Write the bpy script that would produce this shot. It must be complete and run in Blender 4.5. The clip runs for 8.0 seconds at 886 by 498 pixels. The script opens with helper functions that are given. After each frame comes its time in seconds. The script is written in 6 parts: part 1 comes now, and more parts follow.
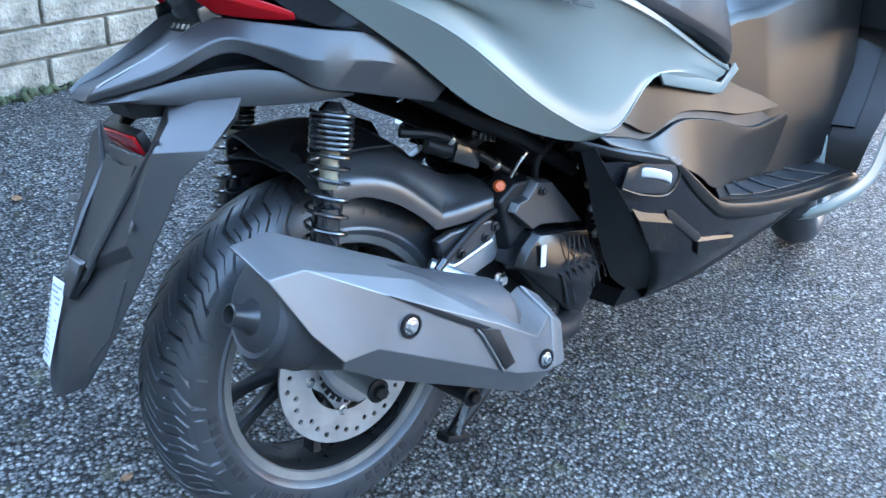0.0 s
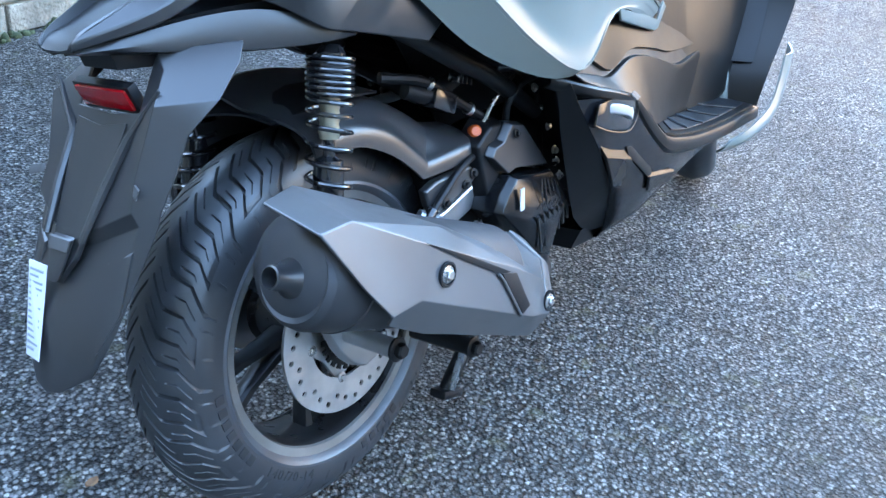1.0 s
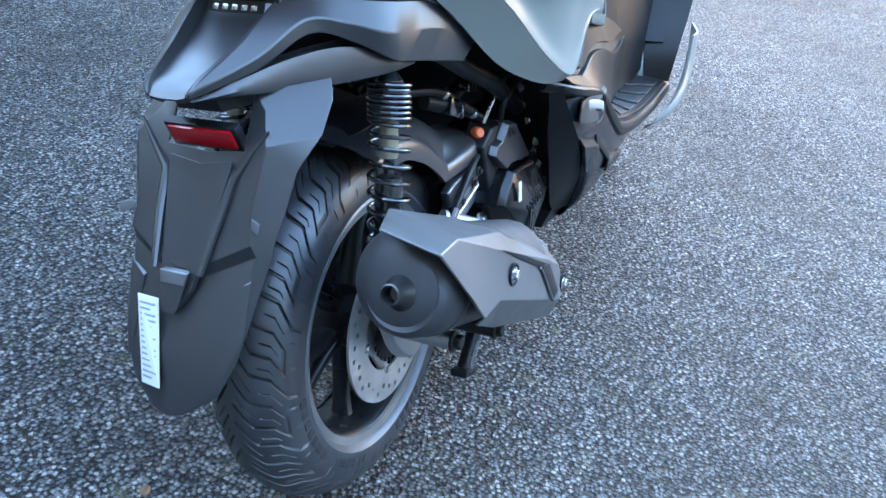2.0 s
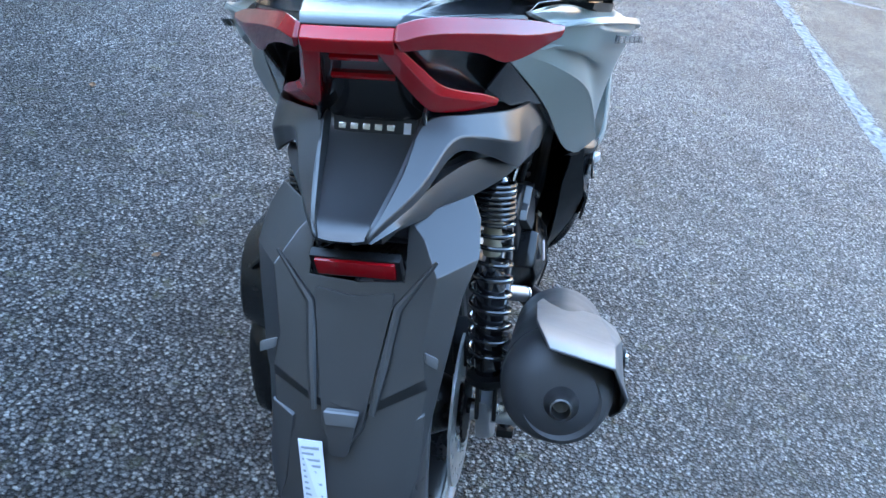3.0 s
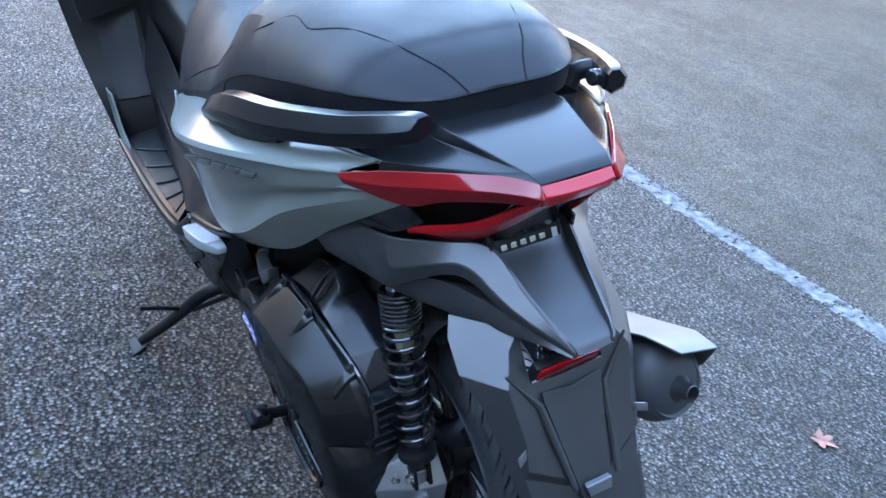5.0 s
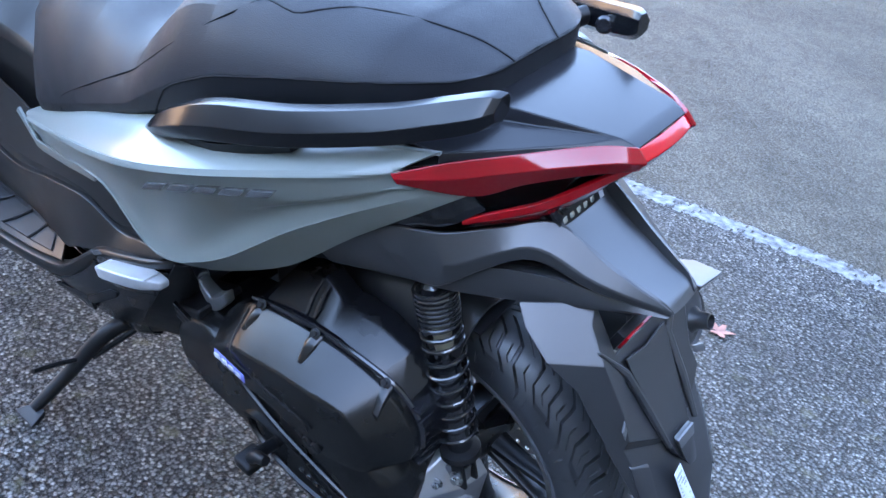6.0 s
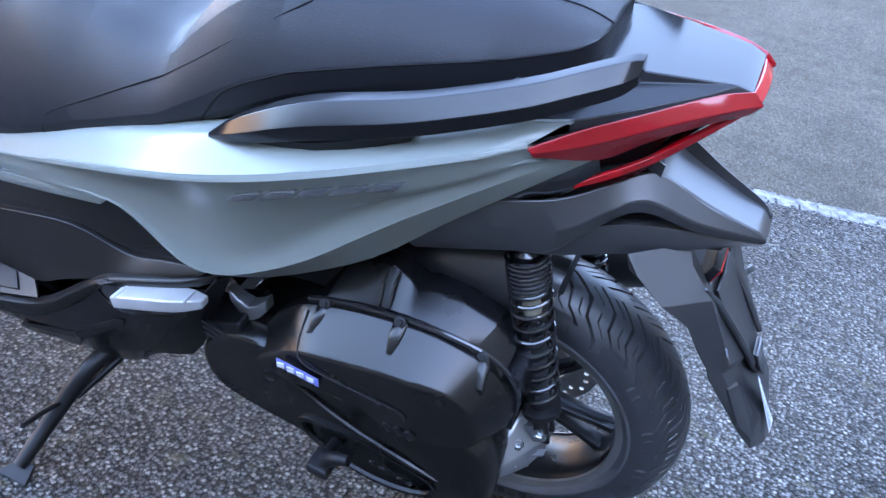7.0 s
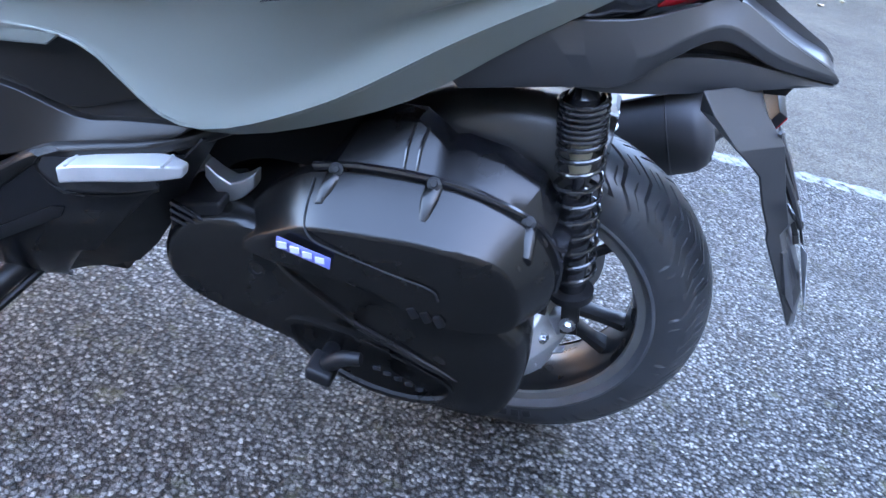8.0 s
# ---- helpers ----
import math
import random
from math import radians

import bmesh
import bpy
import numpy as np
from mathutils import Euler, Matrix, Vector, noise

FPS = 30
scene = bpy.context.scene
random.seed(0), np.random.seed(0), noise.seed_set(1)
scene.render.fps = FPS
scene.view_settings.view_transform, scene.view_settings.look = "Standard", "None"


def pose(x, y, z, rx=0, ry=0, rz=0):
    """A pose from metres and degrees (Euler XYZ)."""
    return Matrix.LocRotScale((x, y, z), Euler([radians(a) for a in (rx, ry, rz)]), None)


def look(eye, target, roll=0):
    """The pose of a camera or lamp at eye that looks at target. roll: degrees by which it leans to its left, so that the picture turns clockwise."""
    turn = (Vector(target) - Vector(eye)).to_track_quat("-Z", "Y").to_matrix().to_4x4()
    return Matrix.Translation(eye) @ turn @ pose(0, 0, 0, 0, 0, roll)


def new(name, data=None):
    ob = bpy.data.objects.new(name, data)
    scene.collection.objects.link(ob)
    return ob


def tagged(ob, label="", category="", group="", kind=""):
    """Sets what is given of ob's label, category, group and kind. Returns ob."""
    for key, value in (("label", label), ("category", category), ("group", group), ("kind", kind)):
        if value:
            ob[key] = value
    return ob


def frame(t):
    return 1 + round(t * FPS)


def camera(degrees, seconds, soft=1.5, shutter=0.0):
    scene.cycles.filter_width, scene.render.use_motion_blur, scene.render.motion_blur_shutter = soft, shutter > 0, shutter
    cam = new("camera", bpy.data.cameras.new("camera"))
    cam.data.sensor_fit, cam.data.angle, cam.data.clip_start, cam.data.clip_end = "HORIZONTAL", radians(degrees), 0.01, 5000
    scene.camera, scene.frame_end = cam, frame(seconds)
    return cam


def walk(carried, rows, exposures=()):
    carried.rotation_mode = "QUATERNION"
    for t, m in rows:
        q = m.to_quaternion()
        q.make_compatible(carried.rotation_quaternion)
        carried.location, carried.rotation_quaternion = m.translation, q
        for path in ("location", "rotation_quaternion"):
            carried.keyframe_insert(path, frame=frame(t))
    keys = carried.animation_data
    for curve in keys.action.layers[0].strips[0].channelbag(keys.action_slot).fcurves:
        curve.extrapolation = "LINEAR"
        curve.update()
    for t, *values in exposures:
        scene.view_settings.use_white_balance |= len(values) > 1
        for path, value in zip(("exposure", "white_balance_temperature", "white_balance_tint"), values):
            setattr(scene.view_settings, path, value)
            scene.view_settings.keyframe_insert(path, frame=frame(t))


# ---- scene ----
LENS, LEAN_DEG = 55.24, 11.95
cam = camera(LENS, 8.0)
# seconds, eye, yaw, pitch, roll
ROWS = [
    (0, -0.6057, -0.8594, 1.0613, -44.70, -29.91, 5.64),
    (0.5, -0.6655, -0.7625, 1.0075, -51.02, -30.33, 6.37),
    (1, -0.7332, -0.6814, 0.9899, -57.74, -30.58, 7.22),
    (1.2, -0.7815, -0.6397, 0.9975, -61.02, -30.72, 8.06),
    (2.3, -0.9530, -0.3841, 1.1019, -73.81, -32.27, 10.30),
    (2.5, -0.9554, -0.2977, 1.1199, -76.98, -32.08, 11.11),
    (3, -0.9802, -0.0546, 1.1390, -86.56, -31.21, 13.39),
    (3.5, -0.9944, 0.1769, 1.1646, -94.90, -30.60, 13.96),
    (4, -0.8958, 0.3111, 1.2087, -105.16, -29.76, 14.03),
    (4.5, -0.8594, 0.4910, 1.2251, -115.42, -29.42, 13.39),
    (4.7, -0.8573, 0.5982, 1.2313, -119.69, -29.40, 13.05),
    (5.8, -0.5756, 0.8731, 1.1920, -141.07, -29.41, 10.85),
    (6, -0.5173, 0.9160, 1.1661, -145.08, -29.50, 10.31),
    (6.5, -0.3497, 1.0801, 1.1559, -153.58, -29.69, 8.89),
    (7, -0.2095, 1.0992, 1.1288, -161.23, -29.80, 9.05),
    (7.5, -0.1104, 1.0971, 1.0831, -167.58, -29.63, 10.85),
    (8, -0.0005, 1.1141, 0.8652, -173.87, -27.37, 13.91),
]
walk(cam, [(t, pose(x, y, z, 90 + p, 0, w) @ pose(0, 0, 0, 0, 0, r)) for t, x, y, z, w, p, r in ROWS], [(0.0, 4.97, 6950, 7), (2.5, 4.72, 6850, 7), (4.0, 4.36, 6850, 8), (6.5, 5.03, 7150, 20), (7.5, 5.15, 7200, 22), (8.0, 5.43, 7250, 21)])

# ---- light: a clear sky over a shaded yard, the low sun behind an added wall to the west ----
world = bpy.data.worlds.new("sky")
scene.world = world
world.use_nodes = True
wn = world.node_tree.nodes
sky = wn.new("ShaderNodeTexSky")
sky.sky_type = "NISHITA"
sky.sun_disc = False
SUN_EL, SUN_AZ = 20.0, 152.0
sky.sun_elevation, sky.sun_rotation = radians(SUN_EL), radians(90 - SUN_AZ)
sky.air_density, sky.dust_density, sky.ozone_density = 1.0, 0.5, 2.4
wn["Background"].inputs["Strength"].default_value = 0.15
world.node_tree.links.new(sky.outputs[0], wn["Background"].inputs[0])
sun = new("sun", bpy.data.lights.new("sun", "SUN"))
sun.data.energy, sun.data.angle, sun.data.color = 2.6, radians(0.6), (1.0, 0.80, 0.58)
sun_dir = Vector((math.cos(radians(SUN_EL)) * math.cos(radians(SUN_AZ)), math.cos(radians(SUN_EL)) * math.sin(radians(SUN_AZ)), math.sin(radians(SUN_EL))))
sun.matrix_world = look(sun_dir * 20, (0, 0, 0))


# ---- materials ----
def material(name, color, rough=0.5, metal=0.0, coat=0.0, grain=0.0, grain_scale=600.0, wear=0.15, wear_scale=14.0, spec=0.5, rough_var=0.08, distance=0.0004):
    """A surface whose colour and gloss vary at two scales, with a fine relief."""
    m = bpy.data.materials.new(name)
    m.use_nodes = True
    n, l = m.node_tree.nodes, m.node_tree.links
    b = n["Principled BSDF"]
    tc = n.new("ShaderNodeTexCoord")
    big, fine = n.new("ShaderNodeTexNoise"), n.new("ShaderNodeTexNoise")
    big.inputs["Scale"].default_value, big.inputs["Detail"].default_value = wear_scale, 6
    fine.inputs["Scale"].default_value, fine.inputs["Detail"].default_value = grain_scale, 3
    for t in (big, fine):
        l.new(tc.outputs["Object"], t.inputs["Vector"])
    ramp = n.new("ShaderNodeValToRGB")
    dark, light = [c * (1 - wear) for c in color], [min(1.0, c * (1 + wear)) for c in color]
    ramp.color_ramp.elements[0].position, ramp.color_ramp.elements[1].position = 0.3, 0.7
    ramp.color_ramp.elements[0].color, ramp.color_ramp.elements[1].color = (*dark, 1), (*light, 1)
    l.new(big.outputs["Fac"], ramp.inputs["Fac"])
    l.new(ramp.outputs["Color"], b.inputs["Base Color"])
    mr = n.new("ShaderNodeMapRange")
    mr.inputs["From Min"].default_value, mr.inputs["From Max"].default_value = 0.3, 0.7
    mr.inputs["To Min"].default_value, mr.inputs["To Max"].default_value = max(0.02, rough - rough_var), min(1.0, rough + rough_var)
    l.new(big.outputs["Fac"], mr.inputs["Value"])
    l.new(mr.outputs["Result"], b.inputs["Roughness"])
    b.inputs["Metallic"].default_value = metal
    b.inputs["Specular IOR Level"].default_value = spec
    b.inputs["Coat Weight"].default_value = coat
    b.inputs["Coat Roughness"].default_value = 0.05
    if grain:
        bump = n.new("ShaderNodeBump")
        bump.inputs["Strength"].default_value, bump.inputs["Distance"].default_value = grain, distance
        l.new(fine.outputs["Fac"], bump.inputs["Height"])
        l.new(bump.outputs["Normal"], b.inputs["Normal"])
    return m


PAINT = material("grey_green_paint", (0.182, 0.200, 0.184), 0.28, 0.0, 0.22, spec=0.3, wear=0.006, wear_scale=4.0, rough_var=0.003)
MATTE = material("matte_grey_plastic", (0.0225, 0.0225, 0.0240), 0.33, 0.0, grain=0.08, grain_scale=1800, wear=0.08, rough_var=0.04, spec=0.72)
SHIELD = material("satin_grey_metal_paint", (0.12, 0.12, 0.122), 0.40, 0.45, grain=0.06, grain_scale=2200, wear=0.08)
BLACK = material("black_plastic", (0.007, 0.007, 0.008), 0.45, spec=0.3, grain=0.15, grain_scale=1500, wear=0.2)
RAIL = material("satin_black_rail_paint", (0.006, 0.006, 0.007), 0.18, spec=0.34, wear=0.05, rough_var=0.02)
GLOSS = material("gloss_black", (0.012, 0.012, 0.014), 0.16, coat=0.6, wear=0.1, rough_var=0.04)
SATIN = material("satin_black_plastic", (0.009, 0.009, 0.0105), 0.20, wear=0.06, spec=0.27, rough_var=0.02, grain=0.05, grain_scale=2000)
ENGINE = material("dark_grey_engine_cover", (0.0055, 0.0050, 0.0048), 0.26, 0.0, spec=0.42, grain=0.1, grain_scale=1400, wear=0.1, rough_var=0.03)
FAIRING = material("dark_brown_grey_fairing", (0.0075, 0.0068, 0.0066), 0.34, 0.0, spec=0.26, grain=0.06, grain_scale=1800, wear=0.03, rough_var=0.02)
SEAT = material("black_seat_vinyl", (0.0105, 0.011, 0.0135), 0.50, spec=0.25, grain=0.6, grain_scale=700, wear=0.12, distance=0.0006)
RUBBER = material("tyre_rubber", (0.026, 0.0275, 0.031), 0.42, spec=0.85, grain=0.2, grain_scale=900, wear=0.25, wear_scale=22)
SIDEWALL = material("tyre_sidewall", (0.060, 0.063, 0.070), 0.42, spec=0.8, grain=0.2, grain_scale=900, wear=0.3, wear_scale=18)
RIM = material("black_rim_paint", (0.014, 0.014, 0.015), 0.3, 0.3, wear=0.15)
RIMLIP = material("bare_rim_edge", (0.20, 0.197, 0.19), 0.40, 0.6, wear=0.2)
STEEL = material("zinc_steel", (0.55, 0.56, 0.57), 0.28, 1.0, wear=0.15, wear_scale=60)
ALLOY = material("cast_aluminium", (0.42, 0.43, 0.44), 0.42, 0.9, grain=0.3, grain_scale=900, wear=0.15)
DISC = material("brushed_disc_steel", (0.66, 0.66, 0.65), 0.36, 0.9, wear=0.12, wear_scale=40)
SPRING = material("black_spring_paint", (0.014, 0.014, 0.015), 0.20, coat=0.8, wear=0.1)
ORANGE = material("orange_cap", (0.75, 0.12, 0.02), 0.4)
WHITE = material("white_label_paper", (0.55, 0.56, 0.60), 0.5, wear=0.06)
INK = material("grey_print", (0.25, 0.27, 0.30), 0.5)
SCRIPT = material("dark_chrome", (0.42, 0.425, 0.43), 0.2, 0.9, wear=0.05)
CHROME = material("chrome", (0.62, 0.63, 0.64), 0.14, 1.0, wear=0.05)
BLUE = material("violet_blue_plate", (0.20, 0.22, 0.62), 0.3, 0.3, wear=0.1)


def lens_material(name, color, rough=0.12):
    m = material(name, color, rough, coat=0.5, spec=0.3, wear=0.08, rough_var=0.02)
    b = m.node_tree.nodes["Principled BSDF"]
    b.inputs["Subsurface Weight"].default_value = 0.08
    b.inputs["Subsurface Radius"].default_value = (0.01, 0.002, 0.002)
    return m


RED = lens_material("red_lens", (0.40, 0.002, 0.007))
WINE = lens_material("deep_red_lens", (0.22, 0.0015, 0.005), 0.10)
DARKRED = lens_material("dark_red_lens", (0.05, 0.002, 0.004), 0.1)
REFLECT = lens_material("red_reflector", (0.40, 0.004, 0.010), 0.15)


def asphalt():
    """Rolled chippings: each stone its own tone, tilt and height, dark binder between."""
    m = bpy.data.materials.new("coarse_asphalt")
    m.use_nodes = True
    n, l = m.node_tree.nodes, m.node_tree.links
    b = n["Principled BSDF"]
    tc = n.new("ShaderNodeTexCoord")

    def tex(kind, scale, detail=None):
        t = n.new("ShaderNodeTex" + kind)
        t.inputs["Scale"].default_value = scale
        if detail is not None:
            t.inputs["Detail"].default_value = detail
        l.new(warp.outputs[0] if kind == "Voronoi" else tc.outputs["Object"], t.inputs["Vector"])
        return t

    def ramp(src, *stops):
        r = n.new("ShaderNodeValToRGB")
        e = r.color_ramp.elements
        while len(e) < len(stops):
            e.new(0.5)
        for k, (p, c) in zip(e, stops):
            k.position, k.color = p, (*c, 1) if len(c) == 3 else (c[0], c[0], c[0], 1)
        l.new(src, r.inputs["Fac"])
        return r.outputs["Color"]

    def calc(op, a, c=0.0, d=None):
        k = n.new("ShaderNodeMath")
        k.operation = op
        for i, v in enumerate((a, c, d)):
            if v is None:
                continue
            if isinstance(v, float):
                k.inputs[i].default_value = v
            else:
                l.new(v, k.inputs[i])
        return k.outputs[0]

    def mix(kind, f, a, c):
        k = n.new("ShaderNodeMixRGB")
        k.blend_type = kind
        for i, v in zip((0, 1, 2), (f, a, c)):
            if isinstance(v, float):
                k.inputs[i].default_value = v
            elif isinstance(v, tuple):
                k.inputs[i].default_value = (*v, 1)
            else:
                l.new(v, k.inputs[i])
        return k.outputs["Color"]

    wob = n.new("ShaderNodeTexNoise")
    wob.inputs["Scale"].default_value, wob.inputs["Detail"].default_value = 180.0, 2
    l.new(tc.outputs["Object"], wob.inputs["Vector"])
    warp = n.new("ShaderNodeVectorMath")
    warp.operation = "MULTIPLY_ADD"
    l.new(wob.outputs["Color"], warp.inputs[0])
    warp.inputs[1].default_value = (0.008, 0.008, 0.008)
    l.new(tc.outputs["Object"], warp.inputs[2])
    stones, grit = tex("Voronoi", 122.0), tex("Voronoi", 280.0)
    patch, mid, big = tex("Noise", 1.1, 5), tex("Noise", 7.0, 6), tex("Noise", 0.45, 3)
    split = n.new("ShaderNodeSeparateColor")
    l.new(stones.outputs["Color"], split.inputs[0])
    tone = ramp(split.outputs[0], (0.0, (0.055, 0.054, 0.054)), (0.40, (0.135, 0.133, 0.130)), (0.80, (0.25, 0.245, 0.235)), (1.0, (0.46, 0.44, 0.40)))
    gap = ramp(stones.outputs["Distance"], (0.36, (1.0,)), (0.64, (0.10,)))
    col = mix("MULTIPLY", 1.0, tone, gap)
    col = mix("MULTIPLY", 0.6, col, ramp(grit.outputs["Distance"], (0.3, (1.0,)), (0.8, (0.45,))))
    spots = tex("Noise", 16.0, 4)
    moss = calc("MULTIPLY", ramp(spots.outputs["Fac"], (0.60, (0.0,)), (0.72, (1.0,))), 0.5)
    col = mix("MIX", moss, col, (0.115, 0.110, 0.055))
    damp = mix("MULTIPLY", 1.0, ramp(patch.outputs["Fac"], (0.35, (0.72,)), (0.65, (1.12,))), ramp(mid.outputs["Fac"], (0.30, (0.72,)), (0.70, (1.18,))))
    col = mix("MULTIPLY", 1.0, col, damp)
    sep = n.new("ShaderNodeSeparateXYZ")
    l.new(tc.outputs["Object"], sep.inputs[0])
    off = calc("MULTIPLY_ADD", sep.outputs["X"], -0.045, sep.outputs["Y"])
    off = calc("MULTIPLY_ADD", mid.outputs["Fac"], 0.10, off)
    edge = n.new("ShaderNodeMapRange")
    edge.inputs["From Min"].default_value, edge.inputs["From Max"].default_value = -1.67, -1.77
    l.new(off, edge.inputs["Value"])
    dirt = ramp(big.outputs["Fac"], (0.50, (0.0,)), (0.62, (1.0,)))
    col = mix("MIX", calc("MULTIPLY", dirt, 0.22), col, (0.105, 0.092, 0.075))
    older = mix("MIX", 0.72, col, mix("MULTIPLY", 1.0, mix("MULTIPLY", 0.75, (0.125, 0.106, 0.077), ramp(stones.outputs["Distance"], (0.30, (1.25,)), (0.66, (0.30,)))), damp))
    l.new(mix("MIX", edge.outputs[0], col, older), b.inputs["Base Color"])
    rough = n.new("ShaderNodeMapRange")
    rough.inputs["To Min"].default_value, rough.inputs["To Max"].default_value = 0.38, 0.75
    l.new(split.outputs[1], rough.inputs["Value"])
    l.new(rough.outputs[0], b.inputs["Roughness"])
    b.inputs["Specular IOR Level"].default_value = 0.18
    h = calc("SUBTRACT", 0.75, stones.outputs["Distance"])
    h = calc("MINIMUM", h, 0.48)
    h = calc("MULTIPLY_ADD", split.outputs[2], 0.35, h)
    h = calc("MULTIPLY_ADD", grit.outputs["Distance"], -0.22, h)
    bump = n.new("ShaderNodeBump")
    bump.inputs["Strength"].default_value, bump.inputs["Distance"].default_value = 1.0, 0.010
    l.new(h, bump.inputs["Height"])
    l.new(bump.outputs["Normal"], b.inputs["Normal"])
    return m


ASPHALT = asphalt()


# ---- shapes ----
LEAN = radians(LEAN_DEG)
AXLE = 0.206 * math.cos(LEAN) + 0.07
OFF = Vector((0, -AXLE * math.sin(LEAN), AXLE * math.cos(LEAN)))


def V(*a):
    return Vector(a)


def flip(p):
    return (p[0], -p[1], p[2])


def curve_points(pts, n):
    """A smooth line (Catmull-Rom) through the points, n steps a span."""
    pts = [Vector(p) for p in pts]
    if n <= 1 or len(pts) < 3:
        return pts
    out = []
    for i in range(len(pts) - 1):
        a, b, c, d = pts[max(i - 1, 0)], pts[i], pts[i + 1], pts[min(i + 2, len(pts) - 1)]
        if i == 0:
            a = b * 2 - c
        if i == len(pts) - 2:
            d = c * 2 - b
        for k in range(n):
            t = k / n
            out.append(0.5 * ((2 * b) + (c - a) * t + (2 * a - 5 * b + 4 * c - d) * t * t + (3 * b - a - 3 * c + d) * t ** 3))
    return out + [pts[-1]]


def shell(rows, su=4, sv=4, thick=0.004):
    """A smooth panel through a net of points, with thickness behind it."""
    fine = [curve_points(r, sv) for r in rows]
    cols = list(zip(*fine))
    cols = [curve_points(c, su) for c in cols]
    grid = list(zip(*cols))
    nr, nc = len(grid), len(grid[0])
    bm = bmesh.new()
    top = [[bm.verts.new(p) for p in r] for r in grid]
    for i in range(nr - 1):
        for j in range(nc - 1):
            bm.faces.new((top[i][j], top[i][j + 1], top[i + 1][j + 1], top[i + 1][j]))
    bm.normal_update()
    low = [[bm.verts.new(v.co - v.normal * thick) for v in r] for r in top]
    for i in range(nr - 1):
        for j in range(nc - 1):
            bm.faces.new((low[i][j], low[i + 1][j], low[i + 1][j + 1], low[i][j + 1]))
    ring = [(i, 0) for i in range(nr)] + [(nr - 1, j) for j in range(1, nc)] + [(i, nc - 1) for i in range(nr - 2, -1, -1)] + [(0, j) for j in range(nc - 2, 0, -1)]
    for (a, b), (c, d) in zip(ring, ring[1:] + ring[:1]):
        bm.faces.new((top[a][b], top[c][d], low[c][d], low[a][b]))
    bmesh.ops.recalc_face_normals(bm, faces=bm.faces)
    return bm


def loft(rings, su=1, sv=1, caps=True):
    """A closed body through rings of points."""
    if sv > 1:
        fine = []
        for r in rings:
            r = [Vector(p) for p in r]
            m = len(r)
            out = []
            for i in range(m):
                a, b, c, d = r[i - 1], r[i], r[(i + 1) % m], r[(i + 2) % m]
                for k in range(sv):
                    t = k / sv
                    out.append(0.5 * ((2 * b) + (c - a) * t + (2 * a - 5 * b + 4 * c - d) * t * t + (3 * b - a - 3 * c + d) * t ** 3))
            fine.append(out)
        rings = fine
    cols = [curve_points(c, su) for c in zip(*rings)]
    rings = list(zip(*cols))
    bm = bmesh.new()
    vs = [[bm.verts.new(p) for p in r] for r in rings]
    m = len(vs[0])
    for a, b in zip(vs, vs[1:]):
        for j in range(m):
            bm.faces.new((a[j], a[(j + 1) % m], b[(j + 1) % m], b[j]))
    if caps:
        bm.faces.new(vs[0][::-1])
        bm.faces.new(vs[-1])
    bmesh.ops.recalc_face_normals(bm, faces=bm.faces)
    return bm


def tube(pts, r, n=10, steps=4, caps=True):
    """A round bar along a smooth line; r is one radius or one for each point."""
    rad = r if isinstance(r, (list, tuple)) else [r] * len(pts)
    line = curve_points(pts, steps)
    k = max(1, (len(line) - 1) // (len(pts) - 1))
    bm = bmesh.new()
    rings, side = [], None
    for i, p in enumerate(line):
        d = (line[min(i + 1, len(line) - 1)] - line[max(i - 1, 0)]).normalized()
        if side is None:
            side = d.orthogonal().normalized()
        side = (side - d * side.dot(d)).normalized()
        up = d.cross(side)
        f = min(i / k, len(pts) - 1.0)
        a = int(min(f, len(pts) - 2))
        q = rad[a] + (rad[a + 1] - rad[a]) * (f - a)
        rings.append([bm.verts.new(p + (side * math.cos(t) + up * math.sin(t)) * q) for t in [2 * math.pi * j / n for j in range(n)]])
    for a, b in zip(rings, rings[1:]):
        for j in range(n):
            bm.faces.new((a[j], a[(j + 1) % n], b[(j + 1) % n], b[j]))
    if caps:
        bm.faces.new(rings[0][::-1])
        bm.faces.new(rings[-1])
    bmesh.ops.recalc_face_normals(bm, faces=bm.faces)
    return bm


def lathe(profile, n=48, at=(0, 0, 0), axis=(0, 1, 0), closed=False):
    """A body of revolution: profile of (radius, height along the axis)."""
    m = Matrix.Translation(at) @ Vector(axis).to_track_quat("Z", "Y").to_matrix().to_4x4()
    bm = bmesh.new()
    rings = [[bm.verts.new(m @ Vector((r * math.cos(t), r * math.sin(t), h))) for t in [2 * math.pi * j / n for j in range(n)]] for r, h in profile]
    pairs = list(zip(rings, rings[1:])) + ([(rings[-1], rings[0])] if closed else [])
    for a, b in pairs:
        for j in range(n):
            bm.faces.new((a[j], a[(j + 1) % n], b[(j + 1) % n], b[j]))
    if not closed:
        bm.faces.new(rings[0][::-1])
        bm.faces.new(rings[-1])
    bmesh.ops.recalc_face_normals(bm, faces=bm.faces)
    return bm


